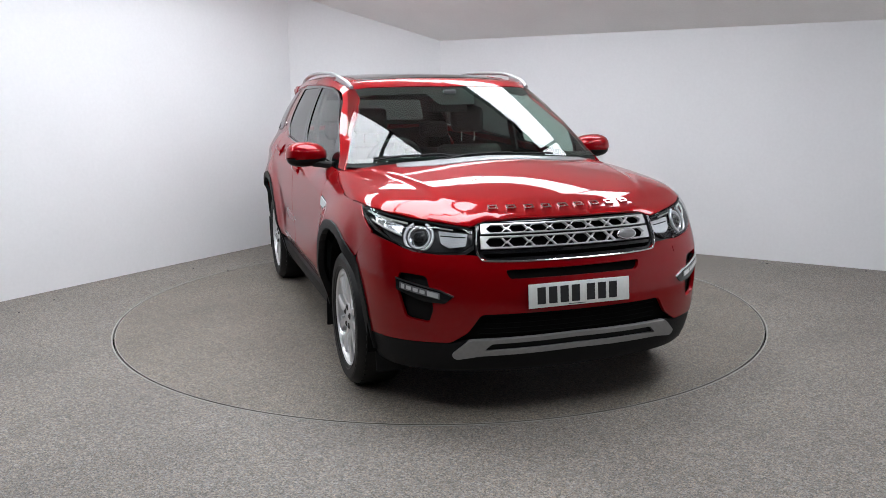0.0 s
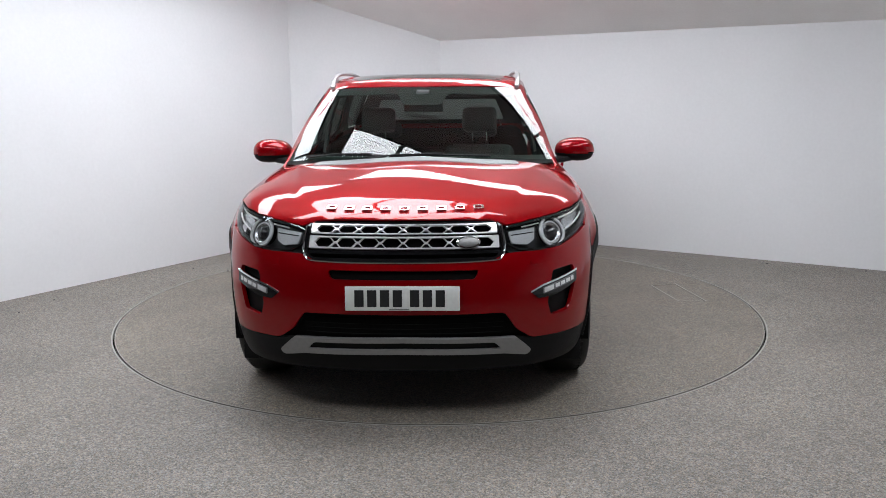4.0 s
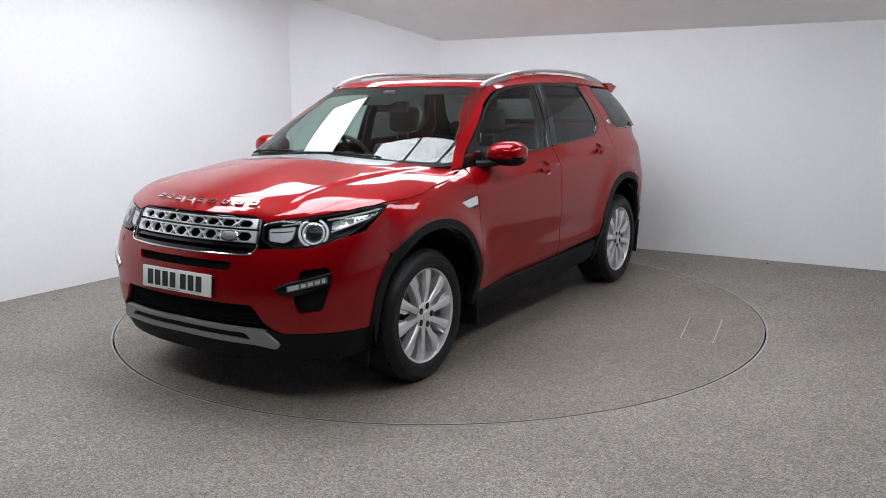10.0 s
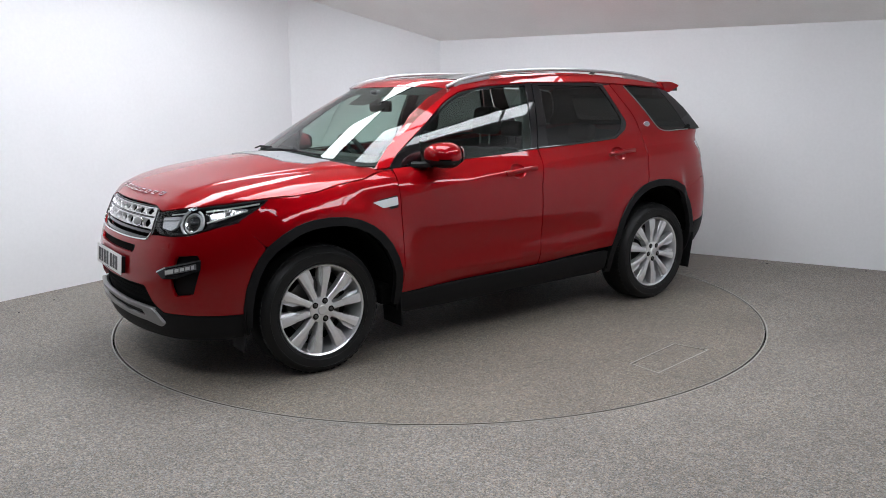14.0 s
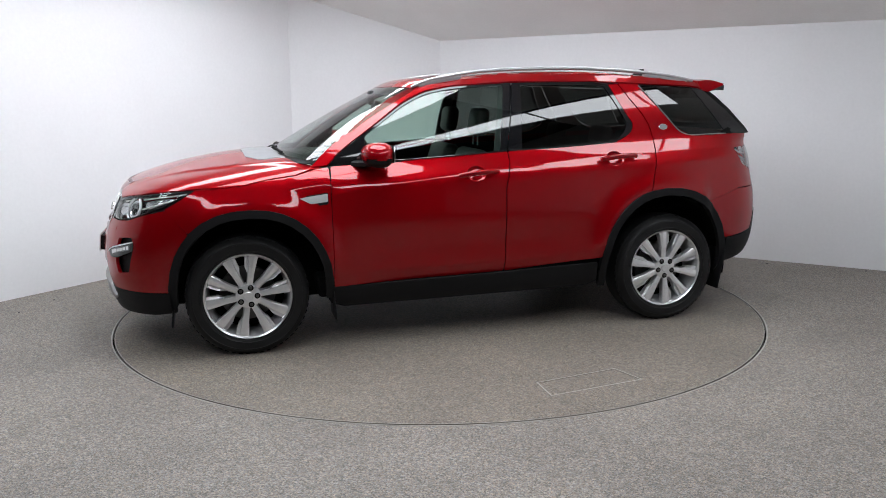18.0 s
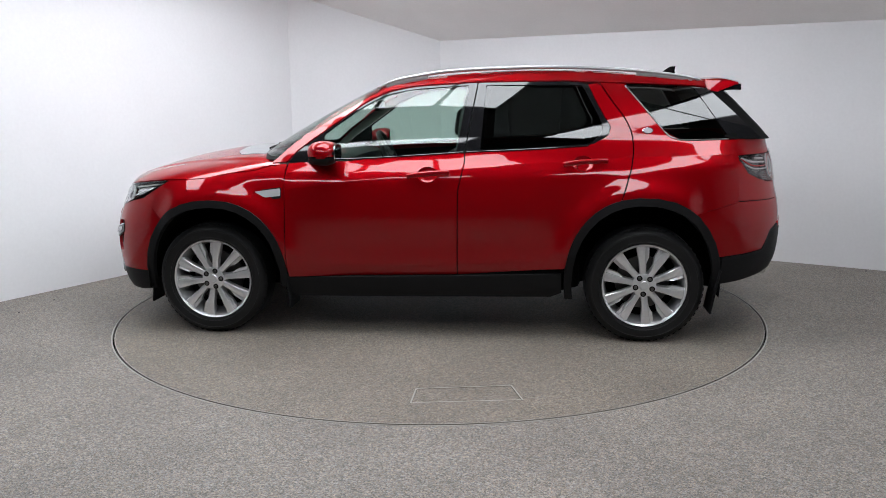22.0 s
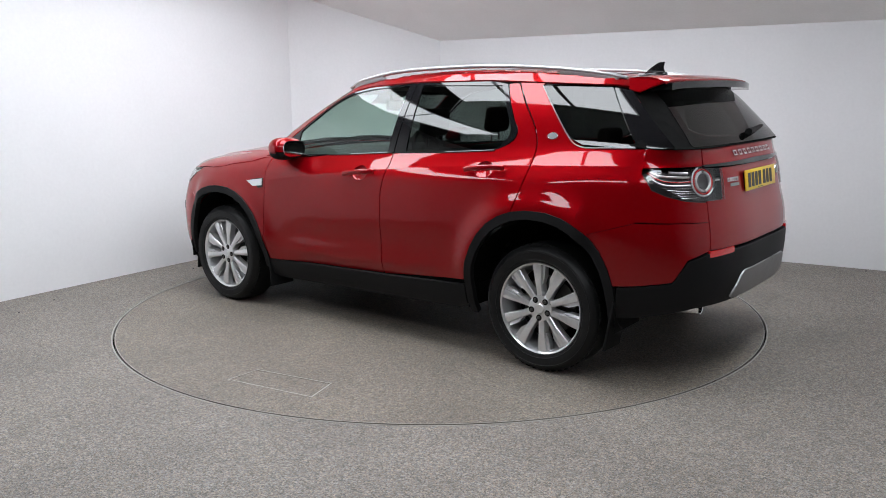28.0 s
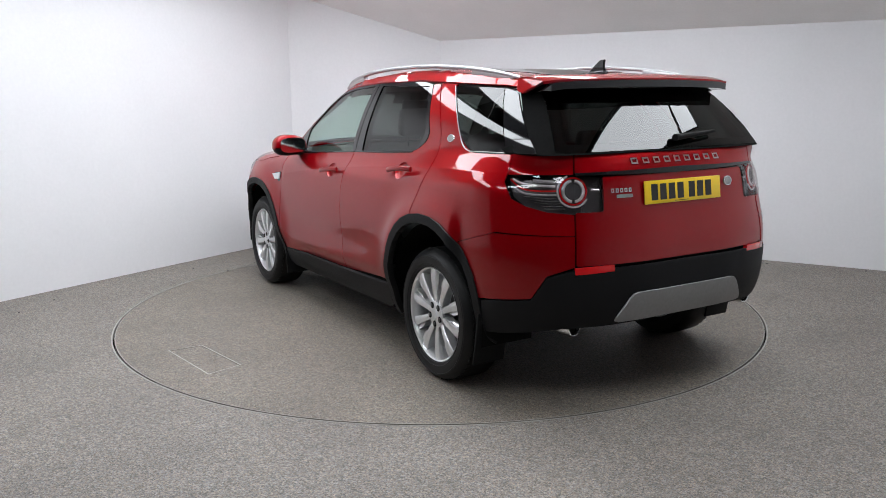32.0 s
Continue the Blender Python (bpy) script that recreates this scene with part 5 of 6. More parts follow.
# --- headlamps ---
LENS = [(0.502, 0.912), (0.53, 0.920), (0.60, 0.931), (0.70, 0.945), (0.817, 0.958), (0.95, 0.973), (1.08, 0.986), (1.178, 0.991), (1.121, 0.952), (1.007, 0.897), (0.90, 0.858), (0.779, 0.822), (0.66, 0.811), (0.561, 0.811),
        (0.500, 0.845)]
for k in range(2):
    sg = 1 - 2 * k
    flip = Matrix.Identity(4) if k == 0 else FLIP_Y
    lamp = panel("headlamp", [(u + (u - 0.75) * 0.04, z + (z - 0.9) * 0.10) for u, z in LENS], nose_s, M_HOUSING, car, "clear headlamp with a round projector", r=0.0, off=-0.075, lip=0.0, mirror=bool(k))
    panel("lens", LENS, nose_s, M_LENS, lamp, r=0.012, step=0.022, off=0.002, lip=0.006, mirror=bool(k))
    panel("lamp_bezel", LENS, nose_s, M_BLACK, lamp, r=0.012, step=0.022, off=-0.004, lip=0.02, mirror=bool(k),
          holes=[inset(LENS, 0.006)])
    panel("reflector", [(0.86, 0.938), (0.97, 0.960), (1.07, 0.962), (1.00, 0.922), (0.90, 0.893), (0.858, 0.900)], nose_s, M_ALLOY, lamp, r=0.01, off=-0.034, lip=0.01, mirror=bool(k))
    panel("inner_lens", [(0.528, 0.898), (0.672, 0.912), (0.655, 0.858), (0.615, 0.838), (0.535, 0.846)], nose_s, M_REFLECT, lamp, "bright silver inner lamp block", r=0.006, off=-0.026, lip=0.012, mirror=bool(k))
    panel("lamp_fin", [(0.540, 0.884), (0.660, 0.893), (0.659, 0.889), (0.540, 0.880)], nose_s, M_GLOSSBLACK, lamp, r=0.0, off=-0.0245, lip=0.006, mirror=bool(k))
    mm = frame_at(nose_s, 0.765, 0.884, off=-0.030)
    for nm, bm, mat in (("projector_ring", torus_bm(0.050, 0.0055, mm), M_REFLECT), ("light_guide", torus_bm(0.067, 0.0072, mm @ pose(0, 0, 0.008), 34, 8, 115, 265), M_REFLECT), ("light_guide", torus_bm(0.067, 0.0072, mm @ pose(0, 0, 0.008), 34, 8, 275, 425), M_REFLECT),
                        ("projector", lathe_bm([(0.002, 0.020), (0.018, 0.016), (0.034, 0.004), (0.040, -0.012), (0.050, -0.014), (0.052, -0.04)], 28, m=mm), M_GLOSSBLACK),
                        ("projector_bowl", lathe_bm([(0.036, -0.002), (0.046, 0.004), (0.048, -0.02)], 28, m=mm), M_ALLOY)):
        if k:
            bmesh.ops.transform(bm, verts=bm.verts, matrix=FLIP_Y)
            bmesh.ops.reverse_faces(bm, faces=bm.faces[:])
        part(nm, bm, mat, lamp, "", 40)
    for (ua, za), (ub, zb), wd in (((0.835, 0.944), (1.13, 0.979), 0.010), ((0.855, 0.887), (1.07, 0.942), 0.009), ((0.60, 0.918), (0.70, 0.930), 0.007)):
        pts = [nose_s(ua + (ub - ua) * t / 6, za + (zb - za) * t / 6) for t in range(7)]
        bm = sweep_bm([p - n * 0.022 for p, n in pts], wd, wd, 8)
        if k:
            bmesh.ops.transform(bm, verts=bm.verts, matrix=FLIP_Y)
            bmesh.ops.reverse_faces(bm, faces=bm.faces[:])
        part("light_bar", bm, M_WHITEPLATE, lamp, "", 40)

# --- fog lamps ---
FOG_BEZEL = [(U(2.135, 0.575), 0.622), (U(2.11, 0.63), 0.648), (U(1.985, 0.80), 0.698), (U(1.99, 0.80), 0.645), (U(2.08, 0.69), 0.596), (U(2.12, 0.61), 0.590)]


def fog_cell(a, b, half):
    """A slanted cell of the fog lamp between two shares of its length."""
    u0, z0, u1, z1 = U(2.108, 0.630), 0.623, U(2.002, 0.784), 0.666
    ends = [(u0 + (u1 - u0) * t, z0 + (z1 - z0) * t) for t in (a, b)]
    return [(u, z + half) for u, z in ends] + [(u, z - half) for u, z in ends[::-1]]


for k in range(2):
    fb = panel("fog_lamp", FOG_BEZEL, nose_s, M_GLOSSBLACK, bumper, r=0.006, step=0.02, off=0.006, lip=0.03, mirror=bool(k))
    panel("fog_trim", [(u, z + 0.004) for u, z in FOG_BEZEL[:3]] + [(u, z - 0.004) for u, z in FOG_BEZEL[2::-1]], nose_s, M_CHROME, bumper, "bright fog lamp trim", r=0.0, step=0.03, off=0.009, lip=0.01, mirror=bool(k))
    panel("fog_lens", fog_cell(0.0, 1.0, 0.0145), nose_s, M_CRYSTAL, bumper, "clear crystal fog lamp", r=0.003, step=0.02, off=0.009, lip=0.01, mirror=bool(k))
    for a, b, half in ((0.03, 0.30, 0.0105), (0.36, 0.48, 0.008), (0.53, 0.65, 0.008), (0.70, 0.82, 0.008), (0.87, 0.95, 0.0095)):
        panel("fog_reflector", fog_cell(a, b, half), nose_s, M_REFLECT, bumper, r=0.001, step=0.02, off=0.0115, lip=0.004, mirror=bool(k))

for k in range(2):
    panel("washer_cap", [(0.60, 0.772), (0.655, 0.773), (0.655, 0.745), (0.60, 0.744)], nose_s, M_PAINT, bumper, r=0.004, step=0.02, off=0.0025, lip=0.004, mirror=bool(k))

# --- tail lamps ---
LAMP_OUT = [(u_gate + 0.004, 1.146), (0.80, 1.145)] + LAMP_LOW
LAMP_IN = [(u_gate - 0.004, 1.142), (u_gate - 0.004, 0.978), (U_IN + 0.004, 0.978), (U_IN + 0.004, 1.136)]
for k in range(2):
    lamp = panel("tail_lamp", [(0.93, 1.15), (U_IN, 1.15), (U_IN, 0.970), (0.70, 0.975), (0.83, 1.0), (0.90, 1.05)], tail_s, M_HOUSING, car, "smoked rear lamp with a round light ring", r=0.0, off=-0.05, lip=0.0, mirror=bool(k))
    panel("lens", LAMP_OUT, tail_s, M_SMOKE, lamp, r=0.006, step=0.02, off=0.003, lip=0.008, mirror=bool(k))
    panel("lens", LAMP_IN, tail_s, M_SMOKE, lamp, r=0.006, step=0.02, off=0.003, lip=0.008, mirror=bool(k))
    pieces = []
    mm = frame_at(tail_s, u_gate + 0.004, 1.078, off=-0.016)
    pieces += [("light_ring", torus_bm(0.048, 0.0075, mm, 36, 8, 100, 260), M_REFLECT), ("light_ring", torus_bm(0.048, 0.0075, mm, 36, 8, -80, 80), M_REFLECT),
               ("ring_lens", torus_bm(0.062, 0.0045, mm), M_REDLENS), ("outer_ring", torus_bm(0.074, 0.0045, mm, 36, 8, 110, 330), M_REFLECT),
               ("ring_core", ellipse_bm(0.040, 0.040, 0.006, mm @ pose(0, 0, -0.004)), M_HOUSING)]

    def strip(points, w, h, depth):
        return sweep_bm(spline([tail_s(*q)[0] - tail_s(*q)[1] * depth for q in points], 5), w, h, 8)

    UP = [(u_gate + 0.085, 1.103), (0.76, 1.106), (0.82, 1.110), (0.86, 1.118), (0.895, 1.134)]
    MID = [(u_gate + 0.078, 1.080), (0.76, 1.080), (0.82, 1.084), (0.862, 1.098), (0.905, 1.130)]
    LOW = [(u_gate + 0.080, 1.062), (0.76, 1.062), (0.82, 1.066), (0.855, 1.076), (0.890, 1.096)]
    pieces += [("lamp_bar", strip(UP, 0.010, 0.012, 0.016), M_REFLECT), ("lamp_bar", strip(MID, 0.008, 0.008, 0.014), M_REDLENS), ("lamp_bar", strip(LOW, 0.010, 0.010, 0.016), M_REFLECT)]
    pieces.append(("lamp_block", strip([(u_gate + 0.09, 1.124), (0.75, 1.126), (0.80, 1.130)], 0.016, 0.016, 0.018), M_REFLECT))
    pieces.append(("lamp_block", strip([(U_IN + 0.018, 1.078), (U_IN + 0.060, 1.080)], 0.016, 0.016, 0.016), M_ALLOY))
    for i in range(5):
        z = 1.046 - 0.012 * i
        pieces.append(("lamp_rib", strip([(u_gate + 0.075 - 0.008 * i, z), (0.74, z), (0.845 - 0.026 * i, z + 0.008 - 0.001 * i)], 0.005, 0.005, 0.018), M_ALLOY))
    for nm, bm, mat in pieces:
        if k:
            bmesh.ops.transform(bm, verts=bm.verts, matrix=FLIP_Y)
            bmesh.ops.reverse_faces(bm, faces=bm.faces[:])
        part(nm, bm, mat, lamp, "", 40)
    panel("reflector", [(u_gate + 0.004, 0.728), (0.435, 0.734), (0.435, 0.704), (u_gate + 0.004, 0.696)], tail_s, M_REDLENS, car, "red bumper reflector", r=0.003, step=0.03, off=0.006, lip=0.02, mirror=bool(k))

# --- side pieces ---
vents = panel("fender_vent", [(1.078, 0.932), (0.882, 0.957), (0.882, 0.888), (1.000, 0.874), (1.050, 0.892)], side_tub, M_BLACK, car, r=0.008, step=0.02, off=0.003, lip=0.004, mirror="both")
for k in range(2):
    panel("vent_blade", [(1.052, 0.928), (0.886, 0.950), (0.886, 0.903), (0.985, 0.893)], side_tub, M_REFLECT, vents[k], "bright silver vent blade", r=0.006, step=0.02, off=0.009, lip=0.008, mirror=bool(k))


def handle_bm(x0, z0, x1, z1):
    pts = []
    for i in range(9):
        t = i / 8
        p, n = side_body(x0 + (x1 - x0) * t, z0 + (z1 - z0) * t)
        lift = 0.012 + 0.026 * (math.sin(math.pi * min(max(t, 0.02), 0.98)) ** 0.35)
        pts.append(p + n * lift)
    return sweep_bm(pts, 0.020, 0.030, 10, 2.8)


for doors, (x0, z0, x1, z1) in ((fdoors, (0.080, 1.020, -0.176, 1.040)), (rdoors, (-0.870, 1.086, -1.128, 1.106))):
    for k in range(2):
        bm = handle_bm(x0, z0, x1, z1)
        cx, cz, ca, cb = F_CUP if doors is fdoors else R_CUP
        cup = bmesh.new()
        rows = []
        for kr, dz in ((1.03, 0.0), (1.0, -0.003), (0.92, -0.009), (0.70, -0.014), (0.35, -0.016), (0.03, -0.017)):
            row = []
            for i in range(20):
                q, nq = side_body(cx + ca * kr * math.cos(2 * math.pi * i / 20), cz + cb * kr * math.sin(2 * math.pi * i / 20))
                row.append(cup.verts.new(q + nq * (dz - 0.001)))
            rows.append(row)
        for ra, rb_ in zip(rows, rows[1:]):
            for i in range(20):
                cup.faces.new((ra[i], rb_[i], rb_[(i + 1) % 20], ra[(i + 1) % 20]))
        bmesh.ops.recalc_face_normals(cup, faces=cup.faces[:])
        for b in (bm, cup):
            if k:
                bmesh.ops.transform(b, verts=b.verts, matrix=FLIP_Y)
                bmesh.ops.reverse_faces(b, faces=b.faces[:])
        part("door_handle", bm, M_PAINT, doors[k], "", 50)
        part("handle_cup", cup, M_PAINT, doors[k], "", 40)
# waist trim and raised crease along the doors
for x0, z0, x1, z1, doors in ((0.72, 1.113, -0.255, 1.166, fdoors), (-0.278, 1.168, -1.02, 1.205, rdoors)):
    for k in range(2):
        pts = []
        for i in range(15):
            t = i / 14
            p, n = side_all(x0 + (x1 - x0) * t, z0 + (z1 - z0) * t - 0.004 * math.sin(math.pi * t))
            pts.append(p + n * 0.003)
        bm = sweep_bm(pts, 0.006, 0.010, 6)
        if k:
            bmesh.ops.transform(bm, verts=bm.verts, matrix=FLIP_Y)
            bmesh.ops.reverse_faces(bm, faces=bm.faces[:])
        part("waist_trim", bm, M_GLOSSBLACK, doors[k], "", 40)


def superellipsoid(cx, cy, cz, a, b, c, p, keep, n=40, back=-9.0):
    bm = bmesh.new()
    bmesh.ops.create_uvsphere(bm, u_segments=n, v_segments=n // 2 + 4, radius=1)
    for v in bm.verts:
        d = v.co
        k = (abs(d.x) ** p + abs(d.y) ** p + abs(d.z) ** p) ** (-1 / p)
        v.co = Vector((cx + a * d.x * k * (1.0 if d.x > 0 else 0.75), cy + b * d.y * k * (1 - 0.10 * d.z), cz + c * d.z * k * (1 + 0.10 * d.y)))
        v.co.x = max(v.co.x, back)
    dead = [f for f in bm.faces if not keep(f.calc_center_median())]
    bmesh.ops.delete(bm, geom=dead, context="FACES")
    return bm


# door mirrors
for k in range(2):
    bms = [("mirror_cap", superellipsoid(0.578, 0.966, 1.176, 0.106, 0.122, 0.070, 2.5, lambda c: c.z > 1.150 and c.x > 0.514, back=0.508), M_PAINT),
           ("mirror_base", superellipsoid(0.577, 0.964, 1.170, 0.104, 0.120, 0.072, 2.5, lambda c: c.z <= 1.152 or c.x <= 0.520, back=0.505), M_BLACK),
           ("mirror_arm", sweep_bm([Vector((0.70, 0.815, 1.112)), Vector((0.66, 0.86, 1.112)), Vector((0.62, 0.92, 1.118))], 0.08, 0.040, 10, 3.0), M_BLACK),
           ("mirror_glass", prism_bm([(0.092 * math.copysign(abs(math.cos(q)) ** 0.6, math.cos(q)), 0.052 * math.copysign(abs(math.sin(q)) ** 0.6, math.sin(q))) for q in [math.pi * i / 18 for i in range(36)]],
                                     0.0, 0.004, 0.0, Matrix(((0, 0, -1, 0.5045), (1, 0, 0, 0.968), (0, 1, 0, 1.174), (0, 0, 0, 1)))), M_CHROME)]
    for nm, bm, mat in bms:
        if k:
            bmesh.ops.transform(bm, verts=bm.verts, matrix=FLIP_Y)
            bmesh.ops.reverse_faces(bm, faces=bm.faces[:])
        part(nm, bm, mat, fdoors[k], "", 50)

# mud flaps and deflectors
for x, y0, y1, z0, z1, tilt in ((0.872, 0.72, 0.925, 0.175, 0.40, 4), (-1.815, 0.74, 0.925, 0.185, 0.46, -10), (1.795, 0.70, 0.865, 0.185, 0.33, -6)):
    twin("mud_flap", lambda: box_bm(-0.006, 0.006, y0, y1, z0, z1, 0.004, 2, Matrix.Translation((x, 0, 0)) @ Matrix.Translation((0, 0, z1)) @ Matrix.Rotation(radians(tilt), 4, "Y") @ Matrix.Translation((0, 0, -z1))), M_BLACK, car, "black rubber mud flap")

# roof rails
RAIL = [(0.300, 0.612, 1.572), (0.200, 0.625, 1.612), (0.06, 0.634, 1.640), (-0.15, 0.640, 1.668), (-0.45, 0.642, 1.682), (-0.80, 0.640, 1.685), (-1.10, 0.634, 1.674), (-1.35, 0.622, 1.655), (-1.55, 0.606, 1.630), (-1.70, 0.592, 1.603)]
twin("roof_rail", lambda: sweep_bm(spline([(x, y, z - 0.006) for x, y, z in RAIL], 6), 0.032, 0.023, 12, 2.6, taper=lambda t: 0.75 + 0.25 * math.sin(math.pi * min(max(t, 0.05), 0.95)) ** 0.5), M_RAIL, car, "silver roof rail")
for x0, x1 in ((0.26, -0.02), (-1.30, -1.66)):
    def foot(x0=x0, x1=x1):
        pts = [p for p in spline(RAIL, 12) if min(x0, x1) <= p.x <= max(x0, x1)]
        return sweep_bm([p - Vector((0, 0.004, 0.020)) for p in pts], 0.030, 0.042, 10, 3.0)
    twin("rail_foot", foot, M_RAIL, car)

# aerial fin
bm = prism_bm([(-1.545, 0.0), (-1.595, 0.040), (-1.640, 0.070), (-1.680, 0.074), (-1.672, 0.040), (-1.690, 0.0)], -0.008, 0.008, 0.004, Matrix(((1, 0, 0, 0.03), (0, 0, 1, 0.0), (0, 1, 0, 1.622), (0, 0, 0, 1))))
fin = part("aerial_fin", bm, M_GLOSSBLACK, car, "black aerial fin", 40)
part("fin_base", ellipse_bm(0.095, 0.036, 0.016, pose(-1.575, 0, 1.614, 0, 5, 0)), M_GLOSSBLACK, fin, "", 50)


# spoiler
def spoiler_bm(x_front, x_rear, z_f, z_r, th, half, curve, drop):
    bm = bmesh.new()
    n, m = 28, 8
    rows = []
    for lay in (0, 1):
        grid = []
        for i in range(n + 1):
            s = -1 + 2 * i / n
            y = half * s
            xr_ = x_rear + curve * abs(s) ** 2.5
            col = []
            for j in range(m + 1):
                t = j / m
                x = x_front + (xr_ - x_front) * t
                z = z_f + (z_r - z_f) * t + 0.014 * math.sin(math.pi * t) - 0.012 * s * s - drop * max(0, abs(s) - 0.90) * 10 * (0.3 + 0.7 * t) * 0.4
                col.append(bm.verts.new((x, y, z - lay * th * (1 - 0.55 * t))))
            grid.append(col)
        rows.append(grid)
    a, b = rows
    for i in range(n):
        for j in range(m):
            bm.faces.new((a[i][j], a[i + 1][j], a[i + 1][j + 1], a[i][j + 1]))
            bm.faces.new((b[i][j], b[i][j + 1], b[i + 1][j + 1], b[i + 1][j]))
        bm.faces.new((a[i][m], a[i + 1][m], b[i + 1][m], b[i][m]))
        bm.faces.new((a[i][0], b[i][0], b[i + 1][0], a[i + 1][0]))
    for j in range(m):
        bm.faces.new((a[0][j], a[0][j + 1], b[0][j + 1], b[0][j]))
        bm.faces.new((a[n][j], b[n][j], b[n][j + 1], a[n][j + 1]))
    bmesh.ops.recalc_face_normals(bm, faces=bm.faces[:])
    return bm


spoiler = part("spoiler", spoiler_bm(-1.735, -1.985, 1.609, 1.593, 0.030, 0.628, 0.060, 0.015), M_PAINT, car, "red roof spoiler with a black underside", 50)
part("spoiler_underside", spoiler_bm(-1.750, -2.010, 1.584, 1.582, 0.075, 0.600, 0.060, 0.015), M_GLOSSBLACK, spoiler, "", 50)
for sg in (1, -1):
    bm = prism_bm([(-1.722, 1.598), (-1.930, 1.576), (-1.926, 1.568), (-1.850, 1.540), (-1.795, 1.519), (-1.738, 1.534)], -0.014, 0.014, 0.005, Matrix(((1, 0, 0, 0), (0, -sg * 0.30, sg, sg * 1.096), (0, 1, 0, 0), (0, 0, 0, 1))))
    part("spoiler_fin", bm, M_PAINT, spoiler, "", 40)
part("brake_light", box_bm(-1.99, -1.965, -0.14, 0.14, 1.560, 1.568, 0.003), M_REDLENS, spoiler)

# wipers
for y0, y1, x1 in ((-0.30, 0.42, 1.085), (-0.66, -0.02, 1.085)):
    pts = []
    for i in range(9):
        t = i / 8
        p, n = on_front(cabin)(y0 + (y1 - y0) * t, 1.160 + 0.010 * math.sin(math.pi * t))
        pts.append(p + n * 0.010)
    wiper = part("wiper", sweep_bm(pts, 0.014, 0.012, 8), M_BLACK, car, "black windscreen wiper", 40)
    part("wiper_arm", sweep_bm([pts[0] + Vector((0.03, 0, -0.01)), pts[2] + Vector((0.01, 0, 0.006)), pts[5] + Vector((0, 0, 0.008))], 0.013, 0.010, 8), M_BLACK, wiper, "", 40)
pts = []
for i in range(7):
    p, n = on_rear(cabin)(-0.02 - 0.30 * i / 6, 1.285 + 0.022 * i / 6)
    pts.append(p + n * 0.030)
wiper = part("rear_wiper", sweep_bm(pts, 0.034, 0.030, 10, 2.6, taper=lambda t: 1.15 - 0.55 * t), M_BLACK, car, "black rear wiper", 50)

# exhausts
for y in (0.60, -0.60):
    pipe = part("exhaust", lathe_bm([(0.030, -0.09), (0.030, -0.002), (0.034, 0.0), (0.036, -0.006), (0.036, -0.09)], 28, m=Matrix(((0, 0, -1, -2.155), (1, 0, 0, y), (0, 1, 0.12, 0.418), (0, 0, 0, 1)))), M_CHROME, car, "chrome exhaust tip", 40)
    part("silencer_pipe", sweep_bm([Vector((-2.07, y, 0.408)), Vector((-1.85, y * 0.9, 0.385)), Vector((-1.6, y * 0.6, 0.36))], 0.045, 0.045, 10), M_STEEL, car, "", 40)

# --- cabin interior ---
panel("headliner", [(0.385, 0.58), (0.28, 0.61), (0.0, 0.645), (-1.2, 0.63), (-1.74, 0.59), (-1.74, -0.59), (-1.2, -0.63), (0.0, -0.645), (0.28, -0.61), (0.385, -0.58)], on_top(cabin), M_LINER, car, r=0.03, step=0.08, off=-0.03, lip=0.0)
panel("pillar_lining", cant_rail, rail_sheet, M_LINER, car, r=0.005, step=0.022, off=-0.0085, lip=0.0, mirror="both")
for outline in ([q for q in rdoor if q[1] > 1.15], [q for q in quarter if q[1] > 1.15]):
    panel("rear_lining", outline, side_body, M_TRIM, car, r=0.0, step=0.04, off=-0.0125, lip=0.0, mirror="both")
part("dashboard", sweep_bm([Vector((0.80, y, 1.035 + 0.03 * math.cos(y * 1.7))) for y in np.linspace(-0.76, 0.76, 12)], 0.50, 0.16, 12, 3.0), M_TRIM, car, "", 50)
part("dash_shelf", box_bm(0.80, 1.06, -0.68, 0.68, 1.04, 1.09, 0.02), M_TRIM, car)
mm = Matrix.Translation((0.42, -0.37, 1.075)) @ Matrix.Rotation(radians(-65), 4, "Y")
wheel_ob = part("steering_wheel", torus_bm(0.180, 0.015, mm, 40, 10), M_SEAT, car, "", 50)
part("wheel_hub", ellipse_bm(0.075, 0.07, 0.04, mm @ pose(0, 0, -0.03)), M_TRIM, wheel_ob, "", 50)
for a in (0, 180, 270):
    part("wheel_spoke", box_bm(0.05, 0.175, -0.016, 0.016, -0.012, 0.006, 0.004, 2, mm @ Matrix.Rotation(radians(a + 90), 4, "Z")), M_TRIM, wheel_ob)


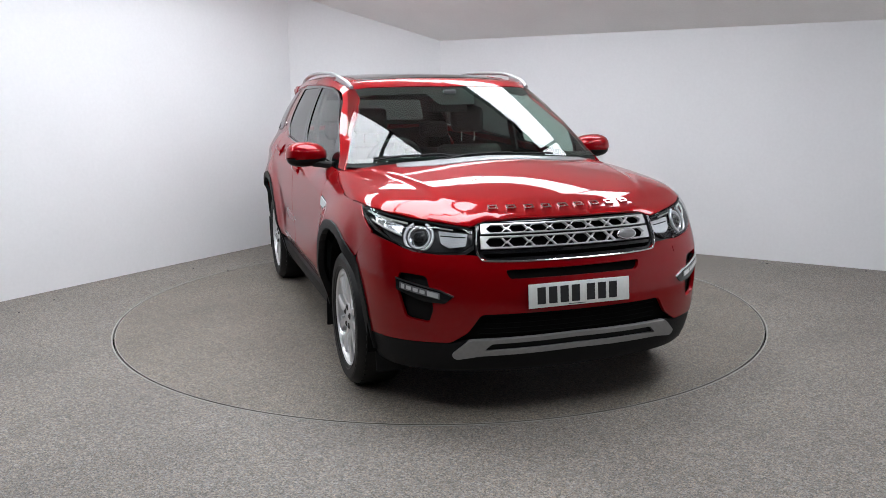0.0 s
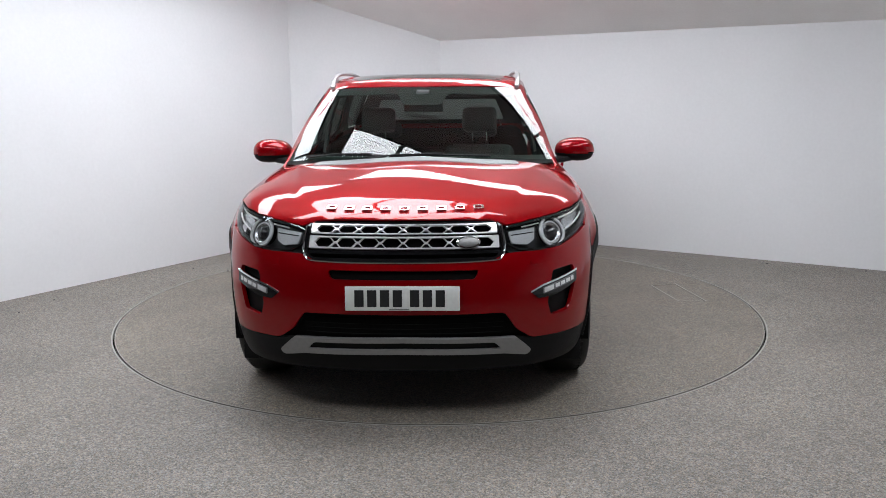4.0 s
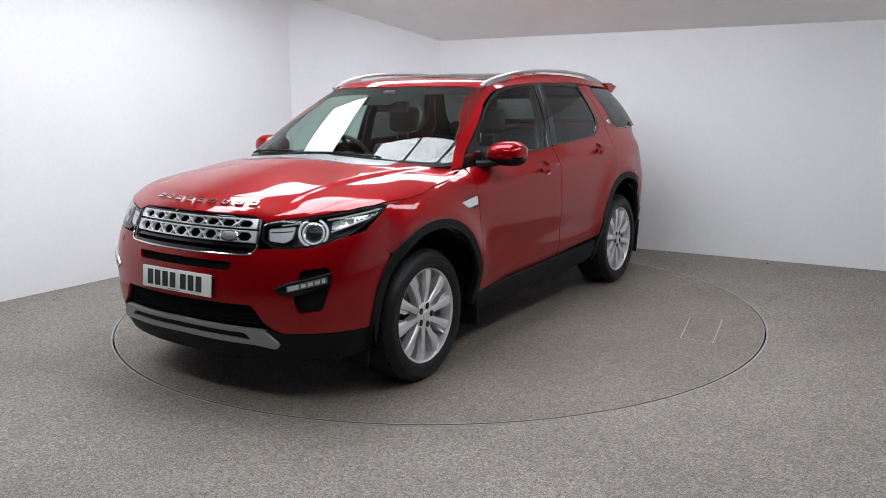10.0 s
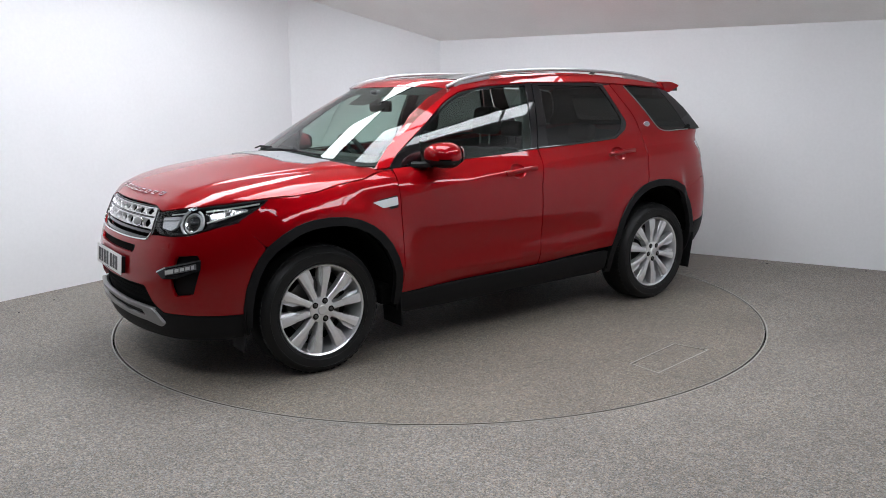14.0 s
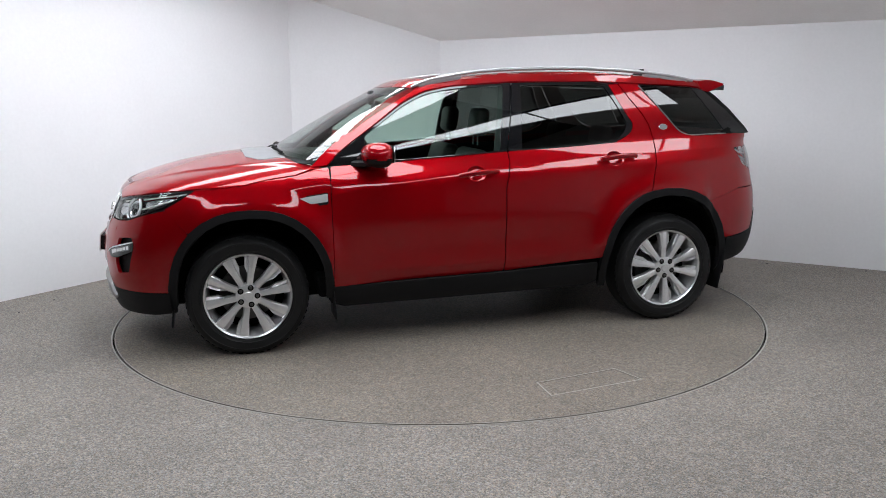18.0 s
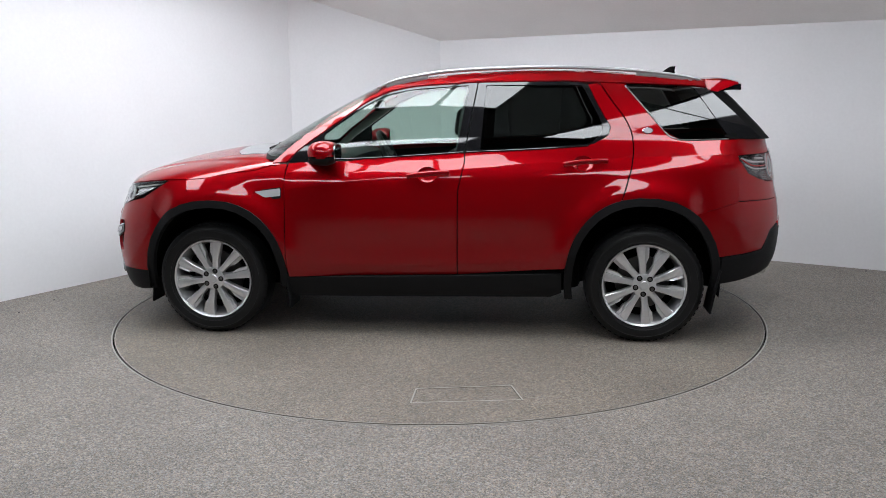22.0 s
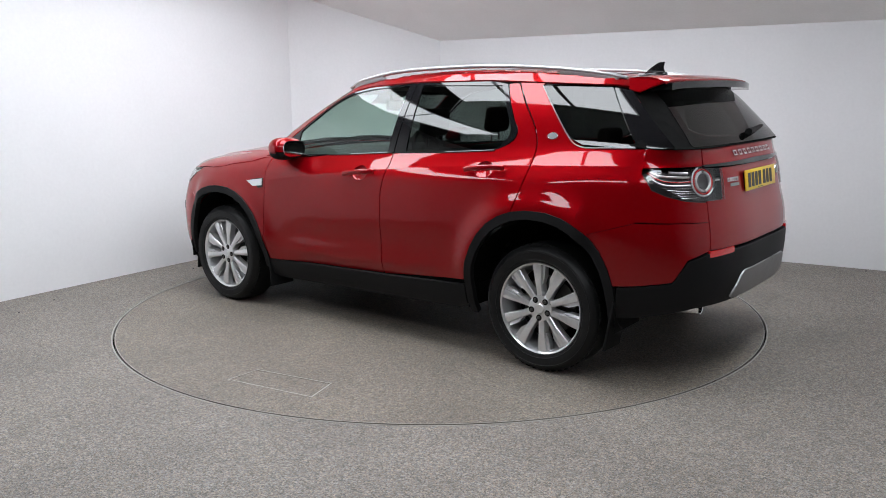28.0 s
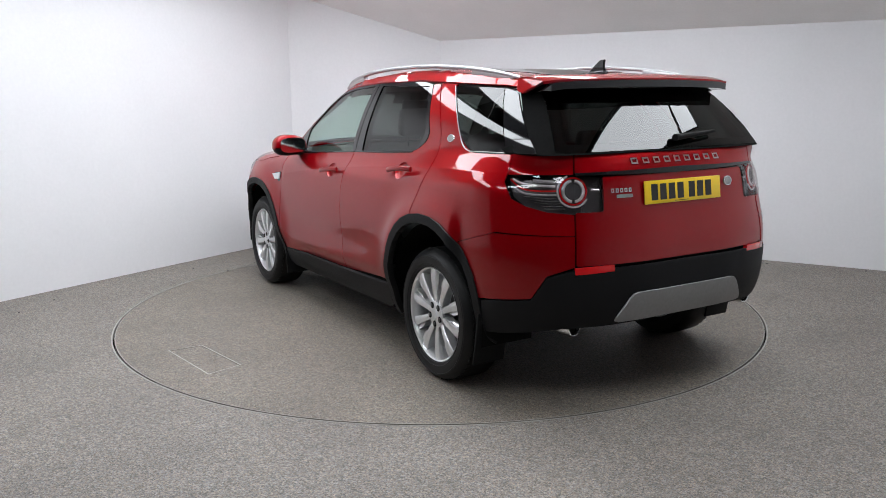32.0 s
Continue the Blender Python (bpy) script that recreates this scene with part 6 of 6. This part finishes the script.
def seat_parts(x, y, w, base, top, lean, head, tall=0.185):
    s = part("seat", box_bm(x - 0.06, x + 0.46, y - w, y + w, base - 0.12, base, 0.05, 3), M_SEAT, car, "dark leather seat", 50)
    part("backrest", box_bm(-0.065, 0.065, -w, w, 0.0, top - base, 0.055, 3, Matrix.Translation((x - 0.03, y, base - 0.03)) @ Matrix.Rotation(radians(-lean), 4, "Y")), M_SEAT, s, "", 50)
    bx = x - 0.03 - math.sin(radians(lean)) * (top - base)
    for hy in head:
        part("headrest", box_bm(-0.045, 0.045, -0.125, 0.125, 0.0, tall, 0.04, 3, Matrix.Translation((bx - 0.01, hy, top + 0.035)) @ Matrix.Rotation(radians(-lean * 0.5), 4, "Y")), M_SEAT, s, "", 50)
        for o in (-0.05, 0.05):
            part("headrest_post", lathe_bm([(0.006, -0.03), (0.006, 0.06)], 8, m=Matrix.Translation((bx - 0.005, hy + o, top))), M_CHROME, s, "", 40)


seat_parts(0.0, 0.37, 0.25, 0.68, 1.21, 18, (0.37,))
seat_parts(0.0, -0.37, 0.25, 0.68, 1.21, 18, (-0.37,))
seat_parts(-0.92, 0.0, 0.64, 0.72, 1.13, 20, (0.40, -0.40), 0.13)
part("cargo_floor", box_bm(-2.05, -1.15, -0.62, 0.62, 0.62, 0.74, 0.02), M_DARK, car)
part("centre_console", box_bm(-0.1, 0.7, -0.11, 0.11, 0.45, 0.88, 0.03), M_TRIM, car, "", 50)
rv = part("rear_view_mirror", box_bm(0.40, 0.43, -0.13, 0.13, 1.405, 1.480, 0.012, 3), M_TRIM, car, "", 50)
part("mirror_stalk", box_bm(0.43, 0.47, -0.045, 0.045, 1.45, 1.55, 0.015, 2), M_TRIM, rv, "", 50)
for sg in (1, -1):
    part("b_pillar_lining", sweep_bm([Vector((-0.235, sg * 0.775, 1.10)), Vector((-0.27, sg * 0.735, 1.35)), Vector((-0.31, sg * 0.655, 1.56))], 0.03, 0.09, 8, 3.0, up=Vector((1, 0, 0))), M_TRIM, car, "", 50)


# ---------- what moves ----------
def motions():
    rows_car, rows_table = [], []
    for t, h in HEADING:
        m = pose(0, 0, 0, 0, 0, h)
        rows_table.append((t, m))
        rows_car.append((t, m @ pose(CAR_X, CAR_Y, 0)))
    walk(turntable, rows_table)
    walk(car, rows_car)


motions()
